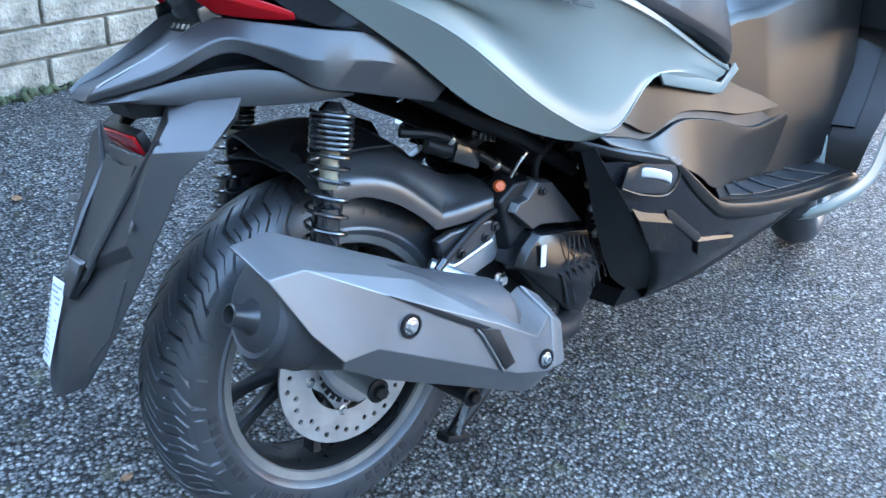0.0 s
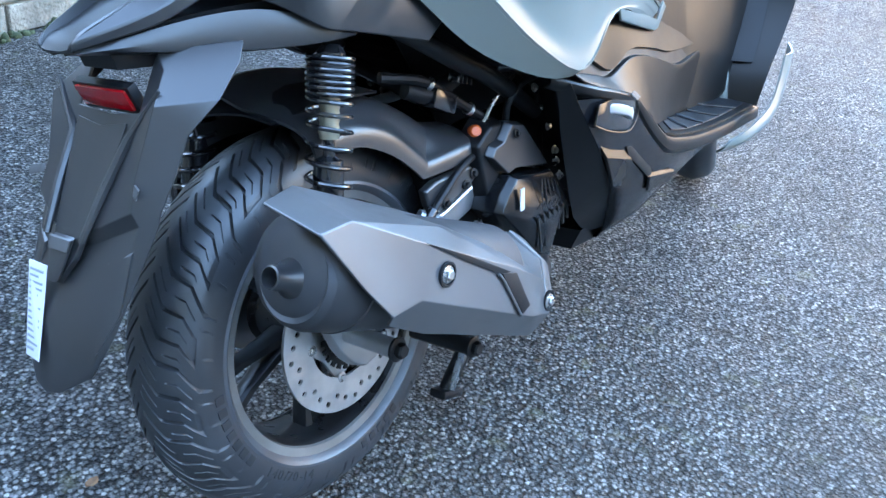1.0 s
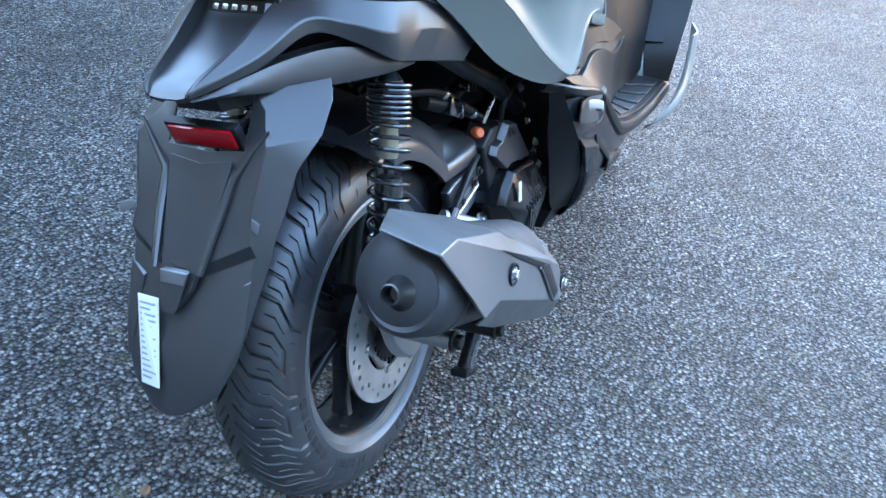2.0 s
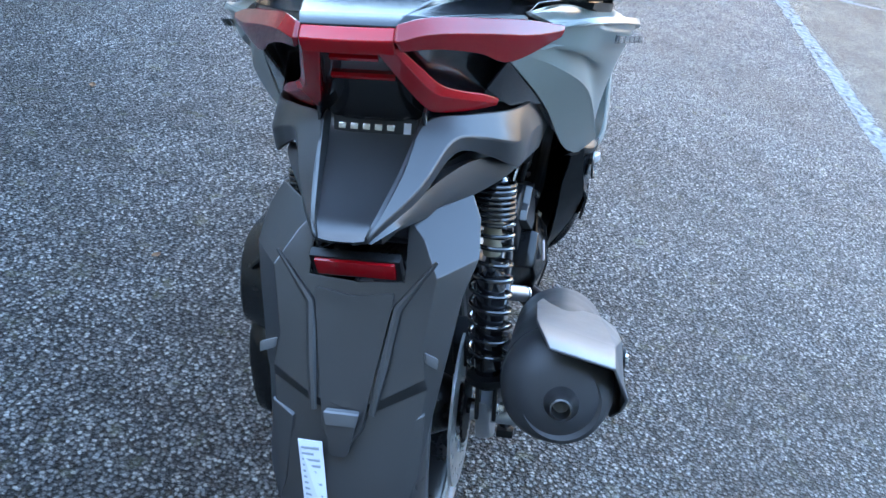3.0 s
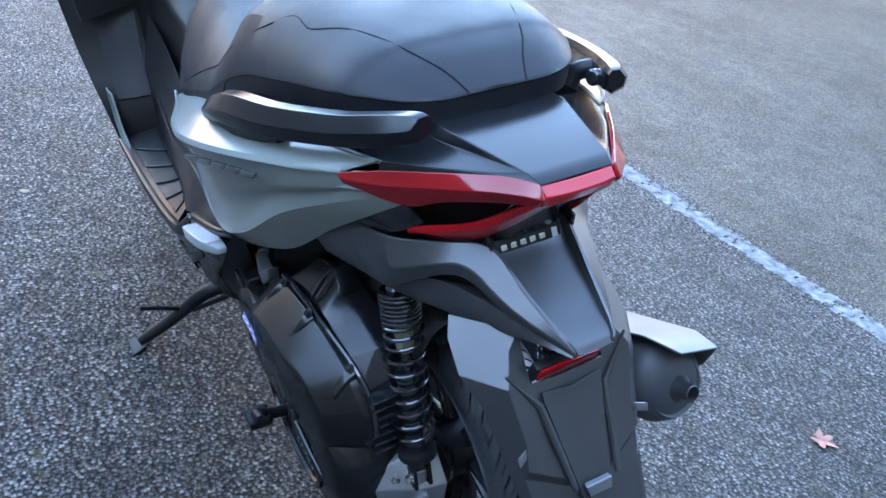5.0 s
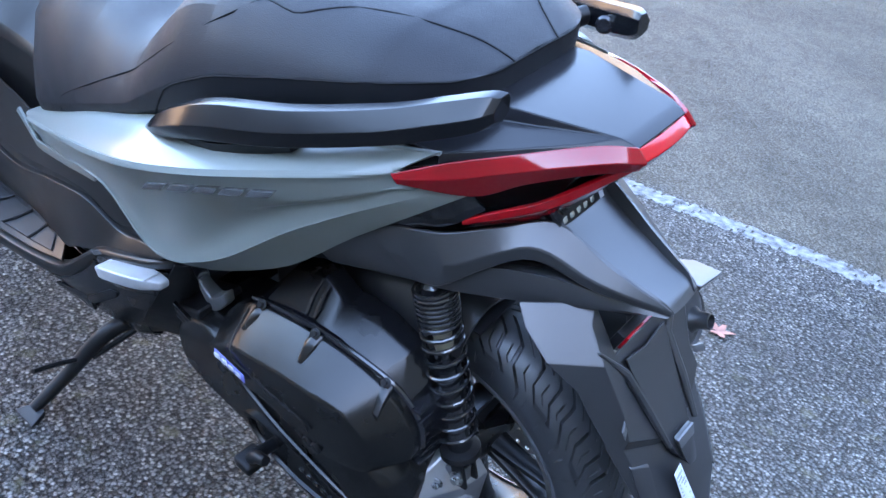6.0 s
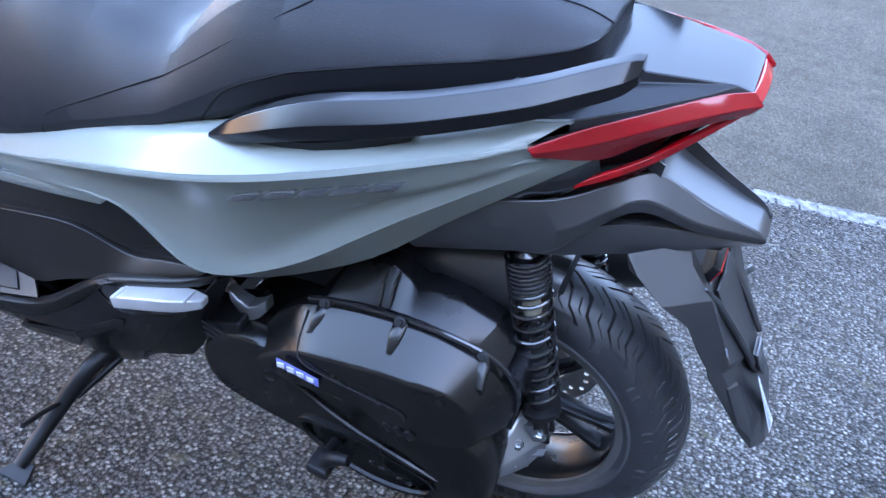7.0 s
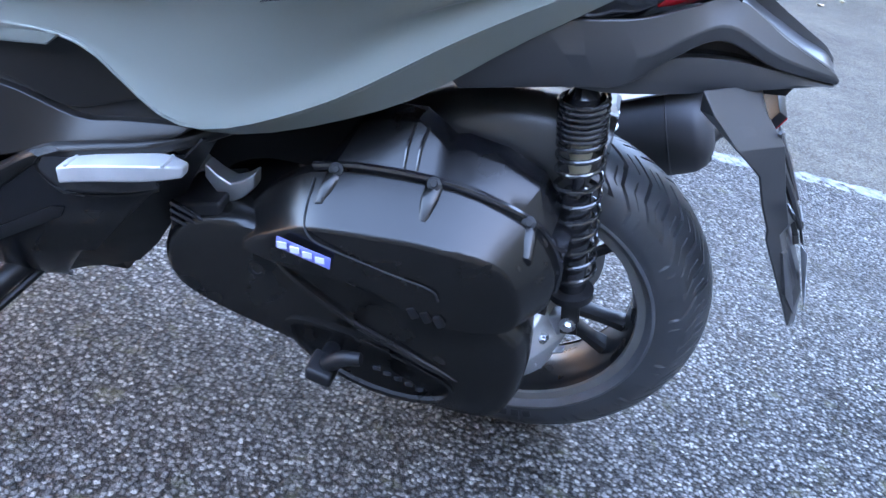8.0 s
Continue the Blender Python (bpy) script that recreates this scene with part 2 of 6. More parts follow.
def prism(pts, push, bevel=0.0, segs=2):
    """A plate: the outline of points, pushed along a vector, with rounded edges."""
    bm = bmesh.new()
    push = Vector(push)
    a = [bm.verts.new(p) for p in pts]
    b = [bm.verts.new(Vector(p) + push) for p in pts]
    bm.faces.new(a[::-1])
    bm.faces.new(b)
    for i in range(len(a)):
        bm.faces.new((a[i], a[(i + 1) % len(a)], b[(i + 1) % len(a)], b[i]))
    bmesh.ops.recalc_face_normals(bm, faces=bm.faces)
    if bevel:
        bmesh.ops.bevel(bm, geom=bm.edges[:], offset=bevel, segments=segs, profile=0.6, affect="EDGES", clamp_overlap=True)
    return bm


def block(at, size, rot=(0, 0, 0), bevel=0.0):
    bm = bmesh.new()
    bmesh.ops.create_cube(bm, size=1.0, matrix=pose(*at, *rot) @ Matrix.Diagonal((*size, 1)))
    if bevel:
        bmesh.ops.bevel(bm, geom=bm.edges[:], offset=bevel, segments=2, profile=0.6, affect="EDGES", clamp_overlap=True)
    return bm


def solid(bm, thick):
    """Give an open sheet its thickness."""
    bm.normal_update()
    edge = [e for e in bm.edges if len(e.link_faces) == 1]
    back = {v: bm.verts.new(v.co - v.normal * thick) for v in bm.verts[:]}
    for f in bm.faces[:]:
        bm.faces.new([back[v] for v in reversed(f.verts)])
    for e in edge:
        a, b = e.verts
        bm.faces.new((a, b, back[b], back[a]))
    bmesh.ops.recalc_face_normals(bm, faces=bm.faces)
    return bm


def join(*bms):
    out = bms[0]
    for b in bms[1:]:
        me = bpy.data.meshes.new("t")
        b.to_mesh(me)
        out.from_mesh(me)
        bpy.data.meshes.remove(me)
        b.free()
    return out


def bolt(at, axis, r=0.007, h=0.006):
    """A flanged hexagon bolt head."""
    a = Vector(axis).normalized()
    return join(lathe([(r * 1.25, 0), (r * 1.25, h * 0.25), (r * 0.95, h * 0.35)], 16, at, a), lathe([(r * 0.8, h * 0.3), (r * 0.8, h * 0.85), (r * 0.66, h)], 6, at, a))


def finish(ob, bm, mat, sharp=32.0):
    for f in bm.faces:
        f.smooth = True
    bm.to_mesh(ob.data)
    bm.free()
    ob.data.set_sharp_from_angle(angle=radians(sharp))
    ob.data.materials.append(mat)
    return ob


# twins that keep to the wheel's plane; the bodywork ahead of it stands slightly askew
SQUARE = ("shock_absorber", "spring", "spring_seat", "boot", "clevis", "mount_bolt", "fork_leg", "frame_tube", "front_side_panel")


def part(name, bm, mat, parent, label="", mirror=False, sharp=32.0, bevel=0.0, facet=True):
    """One mesh under a thing or a part. mirror: the same on the other side of the scooter; facet: its broad faces stay flat between the rounded edges."""
    if mirror:
        for v in bm.verts:
            v.co.y = 0.045 * max(0.0, v.co.x) * (name not in SQUARE) - v.co.y
        bmesh.ops.reverse_faces(bm, faces=bm.faces)
    for v in bm.verts:
        v.co += OFF
    ob = new(name, bpy.data.meshes.new(name))
    finish(ob, bm, mat, sharp)
    ob.parent = parent
    if bevel:
        b = ob.modifiers.new("edge", "BEVEL")
        b.width, b.segments, b.limit_method, b.angle_limit = bevel, 2, "ANGLE", radians(25)
        if facet:
            w = ob.modifiers.new("shade", "WEIGHTED_NORMAL")
            w.weight, w.keep_sharp = 60, False
    if label:
        tagged(ob, label)
    return ob


def thing(name, bm, mat, label, category, group="", kind="", sharp=32.0):
    ob = new(name, bpy.data.meshes.new(name))
    finish(ob, bm, mat, sharp)
    return tagged(ob, label, category, group, kind)


# ---- ground ----
bm = bmesh.new()
bmesh.ops.create_grid(bm, x_segments=2, y_segments=2, size=400)
ground = thing("ground", bm, ASPHALT, "coarse dark grey asphalt with pale chippings and moss", "ground", kind="structure")

# ---- scooter ----
scooter = tagged(new("scooter"), "grey-green and dark grey maxi scooter leaning on its side stand", "scooter")
scooter.rotation_euler = (-LEAN, 0, 0)


def both(make, name, mat, parent, label="", **kw):
    """The same part on both sides."""
    return [part(name, make(), mat, parent, label, mirror=m, **kw) for m in (False, True)]


# rear wheel ------------------------------------------------------------
RING, TUBE = 0.206, 0.070


def tread_tyre(ring=RING, tube_r=TUBE, pitches=16, cols=72):
    """A tyre tread with fine zigzag and hairpin grooves sunk into it."""
    nu = pitches * cols
    prof = []  # radius, height, lateral share (1 at the shoulder)
    for k in range(-58, 59):
        a = radians(k * 1.6)
        prof.append((ring + tube_r * math.cos(a), tube_r * math.sin(a) * (1 - 0.10 * max(0.0, abs(a) - 1.0)), k / 47.0))

    def slant(s):
        """Share of a pitch by which the pattern leans at this distance from the crown."""
        s, run = abs(s), 0.0
        for start, end, lean in ((0.0, 0.30, 1.25), (0.30, 0.58, 0.22), (0.58, 0.84, 1.20), (0.84, 1.2, 0.25)):
            run += lean * max(0.0, min(s, end) - start)
        return -run

    # first column, width in columns, span across the tread, depth
    cuts = [(0, 4, 0.03, 1.04, 0.0085), (21, 3, 0.06, 0.80, 0.0075), (45, 3, 0.06, 0.80, 0.0075), (21, 27, 0.765, 0.80, 0.0070), (33, 1, 0.10, 0.26, 0.0045), (33, 1, 0.42, 0.66, 0.0045), (59, 1, 0.12, 0.30, 0.0045), (59, 1, 0.44, 0.74, 0.0045), (10, 1, 0.40, 0.62, 0.0045), (59, 2, 0.84, 1.02, 0.0055), (33, 2, 0.90, 1.06, 0.0050)]

    def groove(c, a):
        return max([d for c0, w, a0, a1, d in cuts if c0 <= c < c0 + w and a0 < a < a1], default=0.0)

    bm = bmesh.new()
    rows = []
    for r, h, s in prof:
        row = []
        shift = cols // 2 if s > 0 else 0
        for i in range(nu):
            q = r - groove((i + shift) % cols, abs(s))
            t = 2 * math.pi * (i / nu) + slant(s) * (2 * math.pi / pitches)
            row.append(bm.verts.new((q * math.cos(t), h, -q * math.sin(t))))
        rows.append(row)
    for a, b in zip(rows, rows[1:]):
        for i in range(nu):
            bm.faces.new((a[i], a[(i + 1) % nu], b[(i + 1) % nu], b[i]))
    bmesh.ops.recalc_face_normals(bm, faces=bm.faces)
    return bm


def sidewall(side):
    """One sidewall from the tread's edge in to the bead, with a moulded rib."""
    a0 = radians(58 * 1.6)
    pts = [(RING + TUBE * math.cos(a0) + 0.002, side * (TUBE * math.sin(a0) * (1 - 0.10 * (a0 - 1.0)) - 0.001)), (0.201, side * 0.0665), (0.1985, side * 0.0672), (0.196, side * 0.0655), (0.190, side * 0.059), (0.184, side * 0.050), (0.188, side * 0.045), (0.205, side * 0.058)]
    return lathe(pts, 120, closed=True)


def letters(text, size, depth, place):
    """The characters of a word as one mesh; place(offset) gives each one's matrix."""
    out, offset = None, 0.0
    for ch in text:
        cu = bpy.data.curves.new("type", "FONT")
        cu.body, cu.size, cu.extrude, cu.align_x = ch, size, depth, "CENTER"
        ob = bpy.data.objects.new("type", cu)
        me = bpy.data.meshes.new_from_object(ob)
        b = bmesh.new()
        b.from_mesh(me)
        bmesh.ops.transform(b, matrix=place(offset), verts=b.verts)
        out = b if out is None else join(out, b)
        offset += size * (0.42 if ch in "/-" else 0.62)
        bpy.data.objects.remove(ob)
        bpy.data.curves.remove(cu)
        bpy.data.meshes.remove(me)
    return out


def wheel_rim(r=0.193, w=0.056):
    prof = [(r, -w), (r - 0.004, -w - 0.002), (r - 0.014, -w + 0.004), (r - 0.022, -w + 0.018), (r - 0.026, 0), (r - 0.022, w - 0.018), (r - 0.014, w - 0.004), (r - 0.004, w + 0.002), (r, w), (r - 0.004, w - 0.010), (r - 0.012, 0), (r - 0.004, -w + 0.010)]
    return lathe(prof, 96, closed=True)


def spoke(angle, y=0.0):
    """Half of a forked spoke, tapering to the rim."""
    m = pose(0, 0, 0, 0, angle, 0)
    rings = []
    for x, wz, wy, z, yy in ((0.035, 0.012, 0.020, 0.004, 0.0), (0.08, 0.009, 0.016, 0.012, 0.002), (0.13, 0.008, 0.013, 0.022, 0.003), (0.172, 0.011, 0.016, 0.030, 0.0)):
        rings.append([m @ Vector((x, y + yy + sy * wy, z + sz * wz)) for sy, sz in ((-1, -0.6), (-0.6, -1), (0.6, -1), (1, -0.6), (1, 0.6), (0.6, 1), (-0.6, 1), (-1, 0.6))])
    return loft(rings, 3)


def drilled_disc(r0, r1, y, thick, holes):
    """A brake disc with holes through it."""
    nu, nv = 300, 14
    bm = bmesh.new()
    vs = [[bm.verts.new(((r0 + (r1 - r0) * j / nv) * math.cos(2 * math.pi * i / nu), y, (r0 + (r1 - r0) * j / nv) * math.sin(2 * math.pi * i / nu))) for j in range(nv + 1)] for i in range(nu)]
    for i in range(nu):
        for j in range(nv):
            bm.faces.new((vs[i][j], vs[(i + 1) % nu][j], vs[(i + 1) % nu][j + 1], vs[i][j + 1]))
    gone = [f for f in bm.faces if any((f.calc_center_median() - h).length < q for h, q in holes)]
    bmesh.ops.delete(bm, geom=gone, context="FACES")
    for v in bm.verts:
        if v.is_boundary:
            for h, q in holes:
                d = v.co - h
                if d.length < q * 1.9:
                    v.co = h + d.normalized() * q
    return solid(bm, thick)


wheel = part("rear_wheel", join(lathe([(0.030, -0.085), (0.040, -0.06), (0.048, -0.04), (0.048, 0.05), (0.055, 0.06), (0.03, 0.075)], 40), lathe([(0.012, -0.13), (0.012, 0.09)], 20)), RIM, scooter, "black alloy rear wheel with five forked spokes")
tyre = part("tyre", tread_tyre(), RUBBER, wheel, "black tyre with zigzag tread grooves", sharp=28)
for side in (-1, 1):
    part("sidewall", sidewall(side), SIDEWALL, tyre, sharp=30)


def on_sidewall(start, side, r=0.214):
    """Matrix for a character standing on the sidewall, offset metres on from the start angle."""
    def place(offset):
        a = radians(start) + offset / r
        out, along = V(math.cos(a), 0, math.sin(a)), V(-math.sin(a), 0, math.cos(a)) * (1 if side < 0 else -1)
        y = V(0, side, 0)
        m = Matrix((along, -out, y)).transposed().to_4x4()
        return Matrix.Translation(out * (r + 0.006) + y * 0.0662) @ m
    return place


MOULD = material("moulded_rubber_mark", (0.022, 0.022, 0.025), 0.55, wear=0.2)
part("size_mark", letters("140/70-14", 0.019, 0.0012, on_sidewall(222, -1)), MOULD, tyre, "moulded tyre size")
for side, start, n in ((-1, 180, 7), (-1, 276, 5), (1, 250, 8), (1, 320, 6)):
    for k in range(n):
        a = radians(start + k * 5.0)
        part("mark_bar", block((0.2135 * math.cos(a), side * 0.0665, 0.2135 * math.sin(a)), (0.013, 0.002, 0.012), (0, -math.degrees(a), 0), 0.0006), MOULD, tyre)
part("rim", wheel_rim(), RIM, wheel)
for side in (-1, 1):
    part("rim_edge", lathe([(0.1915, side * 0.0585), (0.178, side * 0.0560), (0.176, side * 0.0520), (0.190, side * 0.0545)], 96, closed=True), RIMLIP, wheel, "worn bright rim edge")
for k in range(5):
    part("spoke", spoke(k * 72 + 20), RIM, wheel)
    half = spoke(0)
    bmesh.ops.transform(half, matrix=pose(0, 0, 0, 0, k * 72 + 20, 0) @ Matrix.Diagonal((1, 1, -1, 1)), verts=half.verts)
    bmesh.ops.reverse_faces(half, faces=half.faces)
    part("spoke", half, RIM, wheel)
HOLES = []
for k in range(12):
    for r, da in ((0.108, 0), (0.097, 9), (0.103, 19)):
        a = radians(k * 30 + da)
        HOLES.append((V(r * math.cos(a), -0.078, r * math.sin(a)), 0.0042))
part("brake_disc", drilled_disc(0.070, 0.120, -0.078, 0.004, HOLES), DISC, wheel, "drilled steel brake disc")
carrier = [V(0.078 * math.cos(radians(a)) if k % 2 else 0.056 * math.cos(radians(a)), -0.070, 0.078 * math.sin(radians(a)) if k % 2 else 0.056 * math.sin(radians(a))) for k, a in enumerate(range(0, 360, 36))]
part("disc_carrier", prism(carrier, (0, -0.006, 0), 0.001), DISC, wheel)
for k in range(5):
    a = radians(k * 72 + 36)
    part("disc_bolt", bolt((0.070 * math.cos(a), -0.081, 0.070 * math.sin(a)), (0, -1, 0), 0.006, 0.006), STEEL, wheel)
teeth = []
for k in range(48):
    a = math.pi * k / 24
    for rr in (0.050, 0.056) if k % 2 else (0.056, 0.050):
        teeth.append(V(rr * math.cos(a), -0.088, rr * math.sin(a)))
part("sensor_ring", prism(teeth, (0, 0.003, 0)), BLACK, wheel)

# tail, hugger and lamps -------------------------------------------------
# side panel of the body, grey-green
BODY_TOP = [(-0.046, 0.158, 0.602), (0.05, 0.190, 0.588), (0.18, 0.232, 0.556), (0.34, 0.258, 0.518), (0.46, 0.244, 0.476), (0.57, 0.226, 0.437), (0.70, 0.208, 0.386), (0.85, 0.198, 0.318)]
BODY_CREASE = [(-0.012, 0.190, 0.579), (0.05, 0.235, 0.570), (0.19, 0.288, 0.535), (0.32, 0.304, 0.496), (0.45, 0.290, 0.452), (0.56, 0.268, 0.412), (0.69, 0.240, 0.363), (0.835, 0.208, 0.312)]
BODY_BELLY = [(-0.035, 0.168, 0.566), (0.04, 0.219, 0.535), (0.16, 0.255, 0.485), (0.30, 0.276, 0.435), (0.43, 0.269, 0.412), (0.54, 0.258, 0.392), (0.67, 0.244, 0.348), (0.81, 0.214, 0.305)]
BODY_VALLEY = [(-0.045, 0.164, 0.564), (0.03, 0.205, 0.540), (0.125, 0.233, 0.490), (0.285, 0.2550, 0.368), (0.405, 0.2580, 0.336), (0.510, 0.254, 0.358), (0.655, 0.245, 0.343), (0.79, 0.216, 0.303)]
BODY_RIDGE = [(-0.062, 0.152, 0.560), (0.01, 0.191, 0.524), (0.110, 0.233, 0.463), (0.255, 0.2545, 0.350), (0.395, 0.2600, 0.289), (0.513, 0.256, 0.351), (0.64, 0.246, 0.337), (0.77, 0.219, 0.297)]
BODY_HEM = [(-0.079, 0.142, 0.557), (-0.020, 0.160, 0.512), (0.06, 0.182, 0.450), (0.19, 0.210, 0.345), (0.372, 0.246, 0.281), (0.515, 0.253, 0.348), (0.625, 0.246, 0.334), (0.755, 0.220, 0.294)]
BODY_LIP = [(x, y - (0.045 if x > 0.1 else 0.003), z - 0.003) for x, y, z in BODY_TOP]
BODY = [BODY_LIP, BODY_TOP, BODY_CREASE, BODY_BELLY, BODY_VALLEY, BODY_RIDGE, BODY_HEM]
def between(a, b, f):
    return [tuple(Vector(p).lerp(Vector(q), f)) for p, q in zip(a, b)]


# the long crease below the seat is kept crisp by two close lines, and so is the lower fold
BODY[2:3] = [between(BODY[2], BODY[1], 0.06), BODY[2], between(BODY[2], BODY[3], 0.06)]
BODY[-2:-1] = [between(BODY[-2], BODY[-3], 0.12), BODY[-2], between(BODY[-2], BODY[-1], 0.12)]
for m in (False, True):
    side = part("side_panel", shell(BODY, 5, 5, 0.004), PAINT, scooter, "glossy grey-green side body panel", mirror=m)
    # raised maker's script, kept as plain bars
    for k in range(5):
        u0, u1 = k / 5.0, (k + 0.82) / 5.0
        a, b = V(0.285, 0.3065, 0.480), V(0.095, 0.259, 0.532)
        p, q = a.lerp(b, u0), a.lerp(b, u1)
        up = V(-0.012, 0.0, 0.0135)
        pts = [p, q, q + up, p + up]
        part("script_bar", prism(pts, (0.0, 0.006, 0.0), 0.0006), SCRIPT, side, mirror=m)


def upper_wing():
    """The long upper blade of the tail lamp, folded along a ridge."""
    return shell([
        [(-0.012, 0.193, 0.578), (-0.058, 0.158, 0.595), (-0.112, 0.119, 0.609), (-0.172, 0.073, 0.622), (-0.207, 0.046, 0.624)],
        [(-0.016, 0.193, 0.575), (-0.068, 0.160, 0.583), (-0.124, 0.121, 0.598), (-0.188, 0.076, 0.613), (-0.219, 0.046, 0.613)],
        [(-0.018, 0.190, 0.571), (-0.078, 0.140, 0.558), (-0.122, 0.112, 0.579), (-0.172, 0.078, 0.597), (-0.209, 0.049, 0.604)],
    ], 1, 5, 0.006)


def lower_wing():
    """The leg of the lamp: from the bar down and out to a slim point."""
    return shell([
        [(-0.209, 0.050, 0.605), (-0.178, 0.062, 0.579), (-0.142, 0.076, 0.549), (-0.122, 0.090, 0.536), (-0.085, 0.115, 0.520), (-0.058, 0.130, 0.506)],
        [(-0.214, 0.045, 0.603), (-0.184, 0.056, 0.574), (-0.148, 0.070, 0.541), (-0.126, 0.086, 0.528), (-0.088, 0.113, 0.512), (-0.057, 0.129, 0.501)],
        [(-0.210, 0.029, 0.597), (-0.172, 0.044, 0.555), (-0.132, 0.059, 0.516), (-0.116, 0.072, 0.506), (-0.084, 0.102, 0.499), (-0.055, 0.127, 0.496)],
    ], 1, 4, 0.006)


BAR = (-0.047, -0.024, 0.0, 0.024, 0.047)
lamp = part("tail_lamp", shell([[(-0.208 - 0.003 * (1 - (y / 0.047) ** 2), y, 0.624) for y in BAR], [(-0.219 - 0.004 * (1 - (y / 0.047) ** 2), y, 0.613) for y in BAR], [(-0.211 - 0.003 * (1 - (y / 0.047) ** 2), y, 0.597) for y in BAR]], 1, 3, 0.006), RED, scooter, "glossy red tail lamp with spread wings", bevel=0.002)
both(upper_wing, "upper_wing", WINE, lamp, bevel=0.0015, sharp=20)
both(lower_wing, "lower_wing", RED, lamp, bevel=0.0015, sharp=20)
part("centre_lens", shell([[(-0.200, y, 0.598) for y in (-0.030, 0, 0.030)], [(-0.172, y, 0.571) for y in (-0.041, 0, 0.041)], [(-0.142, y, 0.540) for y in (-0.052, 0, 0.052)], [(-0.122, y, 0.518) for y in (-0.060, 0, 0.060)]], 3, 2, 0.004), DARKRED, lamp, "dark red smoked centre lens")
part("window_rim", tube([(-0.146, 0.047, 0.546), (-0.182, 0.036, 0.583), (-0.199, 0.028, 0.596), (-0.202, 0.0, 0.597), (-0.199, -0.028, 0.596), (-0.182, -0.036, 0.583), (-0.146, -0.047, 0.546)], 0.0022, 6, 2), BLACK, lamp)
for z, x, w in ((0.5885, -0.1925, 0.025), (0.560, -0.163, 0.034)):
    part("lens_rib", block((x, 0, z), (0.006, 2 * w, 0.006), (0, 45, 0), 0.001), RED, lamp)
TAILBLACK = [
    [(0.02, 0.178, 0.560), (-0.045, 0.160, 0.588), (-0.11, 0.118, 0.606), (-0.190, 0.055, 0.618), (-0.195, 0.0, 0.620)],
    [(0.03, 0.165, 0.520), (-0.030, 0.136, 0.538), (-0.085, 0.092, 0.548), (-0.150, 0.042, 0.560), (-0.155, 0.0, 0.562)],
    [(0.05, 0.160, 0.468), (-0.015, 0.134, 0.474), (-0.065, 0.092, 0.486), (-0.118, 0.046, 0.498), (-0.124, 0.0, 0.500)],
]
part("tail_body", shell([r + [flip(p) for p in r[-2::-1]] for r in TAILBLACK], 3, 3, 0.004), GLOSS, scooter, "gloss black tail behind the lamp")

both(lambda: shell([[(-0.079, 0.141, 0.556), (-0.020, 0.158, 0.511), (0.06, 0.180, 0.449), (0.12, 0.190, 0.400)], [(-0.080, 0.118, 0.524), (-0.035, 0.140, 0.490), (0.05, 0.162, 0.462), (0.12, 0.175, 0.415)]], 3, 3, 0.003), "tail_side", GLOSS, scooter)
COVER = {
    "a0": (0.02, 0.080, 0.630), "a1": (-0.065, 0.084, 0.634), "a2": (-0.190, 0.053, 0.631), "b0": (0.02, 0.094, 0.612), "b1": (-0.060, 0.090, 0.617),
    "d0": (0.02, 0.165, 0.597), "d1": (-0.045, 0.157, 0.600), "d2": (-0.11, 0.117, 0.614), "d3": (-0.165, 0.074, 0.624), "e1": (-0.047, 0.160, 0.589), "e2": (-0.114, 0.120, 0.604), "e3": (-0.172, 0.076, 0.619), "e4": (-0.209, 0.047, 0.6245),
    "f0": (0.12, 0.205, 0.580), "f1": (0.33, 0.244, 0.520), "g0": (0.12, 0.170, 0.598), "g1": (0.30, 0.215, 0.545),
}


def cover_mesh():
    bm = bmesh.new()
    vs = {}
    for k, p in COVER.items():
        vs[k], vs["-" + k] = bm.verts.new(p), bm.verts.new(flip(p))
    for f in ("a0 b0 b1 a1", "a1 b1 a2", "b0 d0 d1 b1", "b1 d1 d2", "b1 d2 d3", "b1 d3 a2", "d1 e1 e2 d2", "d2 e2 e3 d3", "d3 e3 e4 a2", "g0 f0 d0 b0", "g1 f1 f0 g0"):
        ks = f.split()
        bm.faces.new([vs[k] for k in ks])
        bm.faces.new([vs["-" + k] for k in ks[::-1]])
    for a, c in (("a0", "a1"), ("a1", "a2"), ("a2", "e4")):
        bm.faces.new((vs[a], vs[c], vs["-" + c], vs["-" + a]))
    bmesh.ops.recalc_face_normals(bm, faces=bm.faces)
    bm.normal_update()
    if sum(f.normal.z for f in bm.faces) < 0:
        bmesh.ops.reverse_faces(bm, faces=bm.faces)
    return solid(bm, 0.004)


part("tail_cover", cover_mesh(), SATIN, scooter, "satin black cover behind the seat", bevel=0.0025, sharp=14)


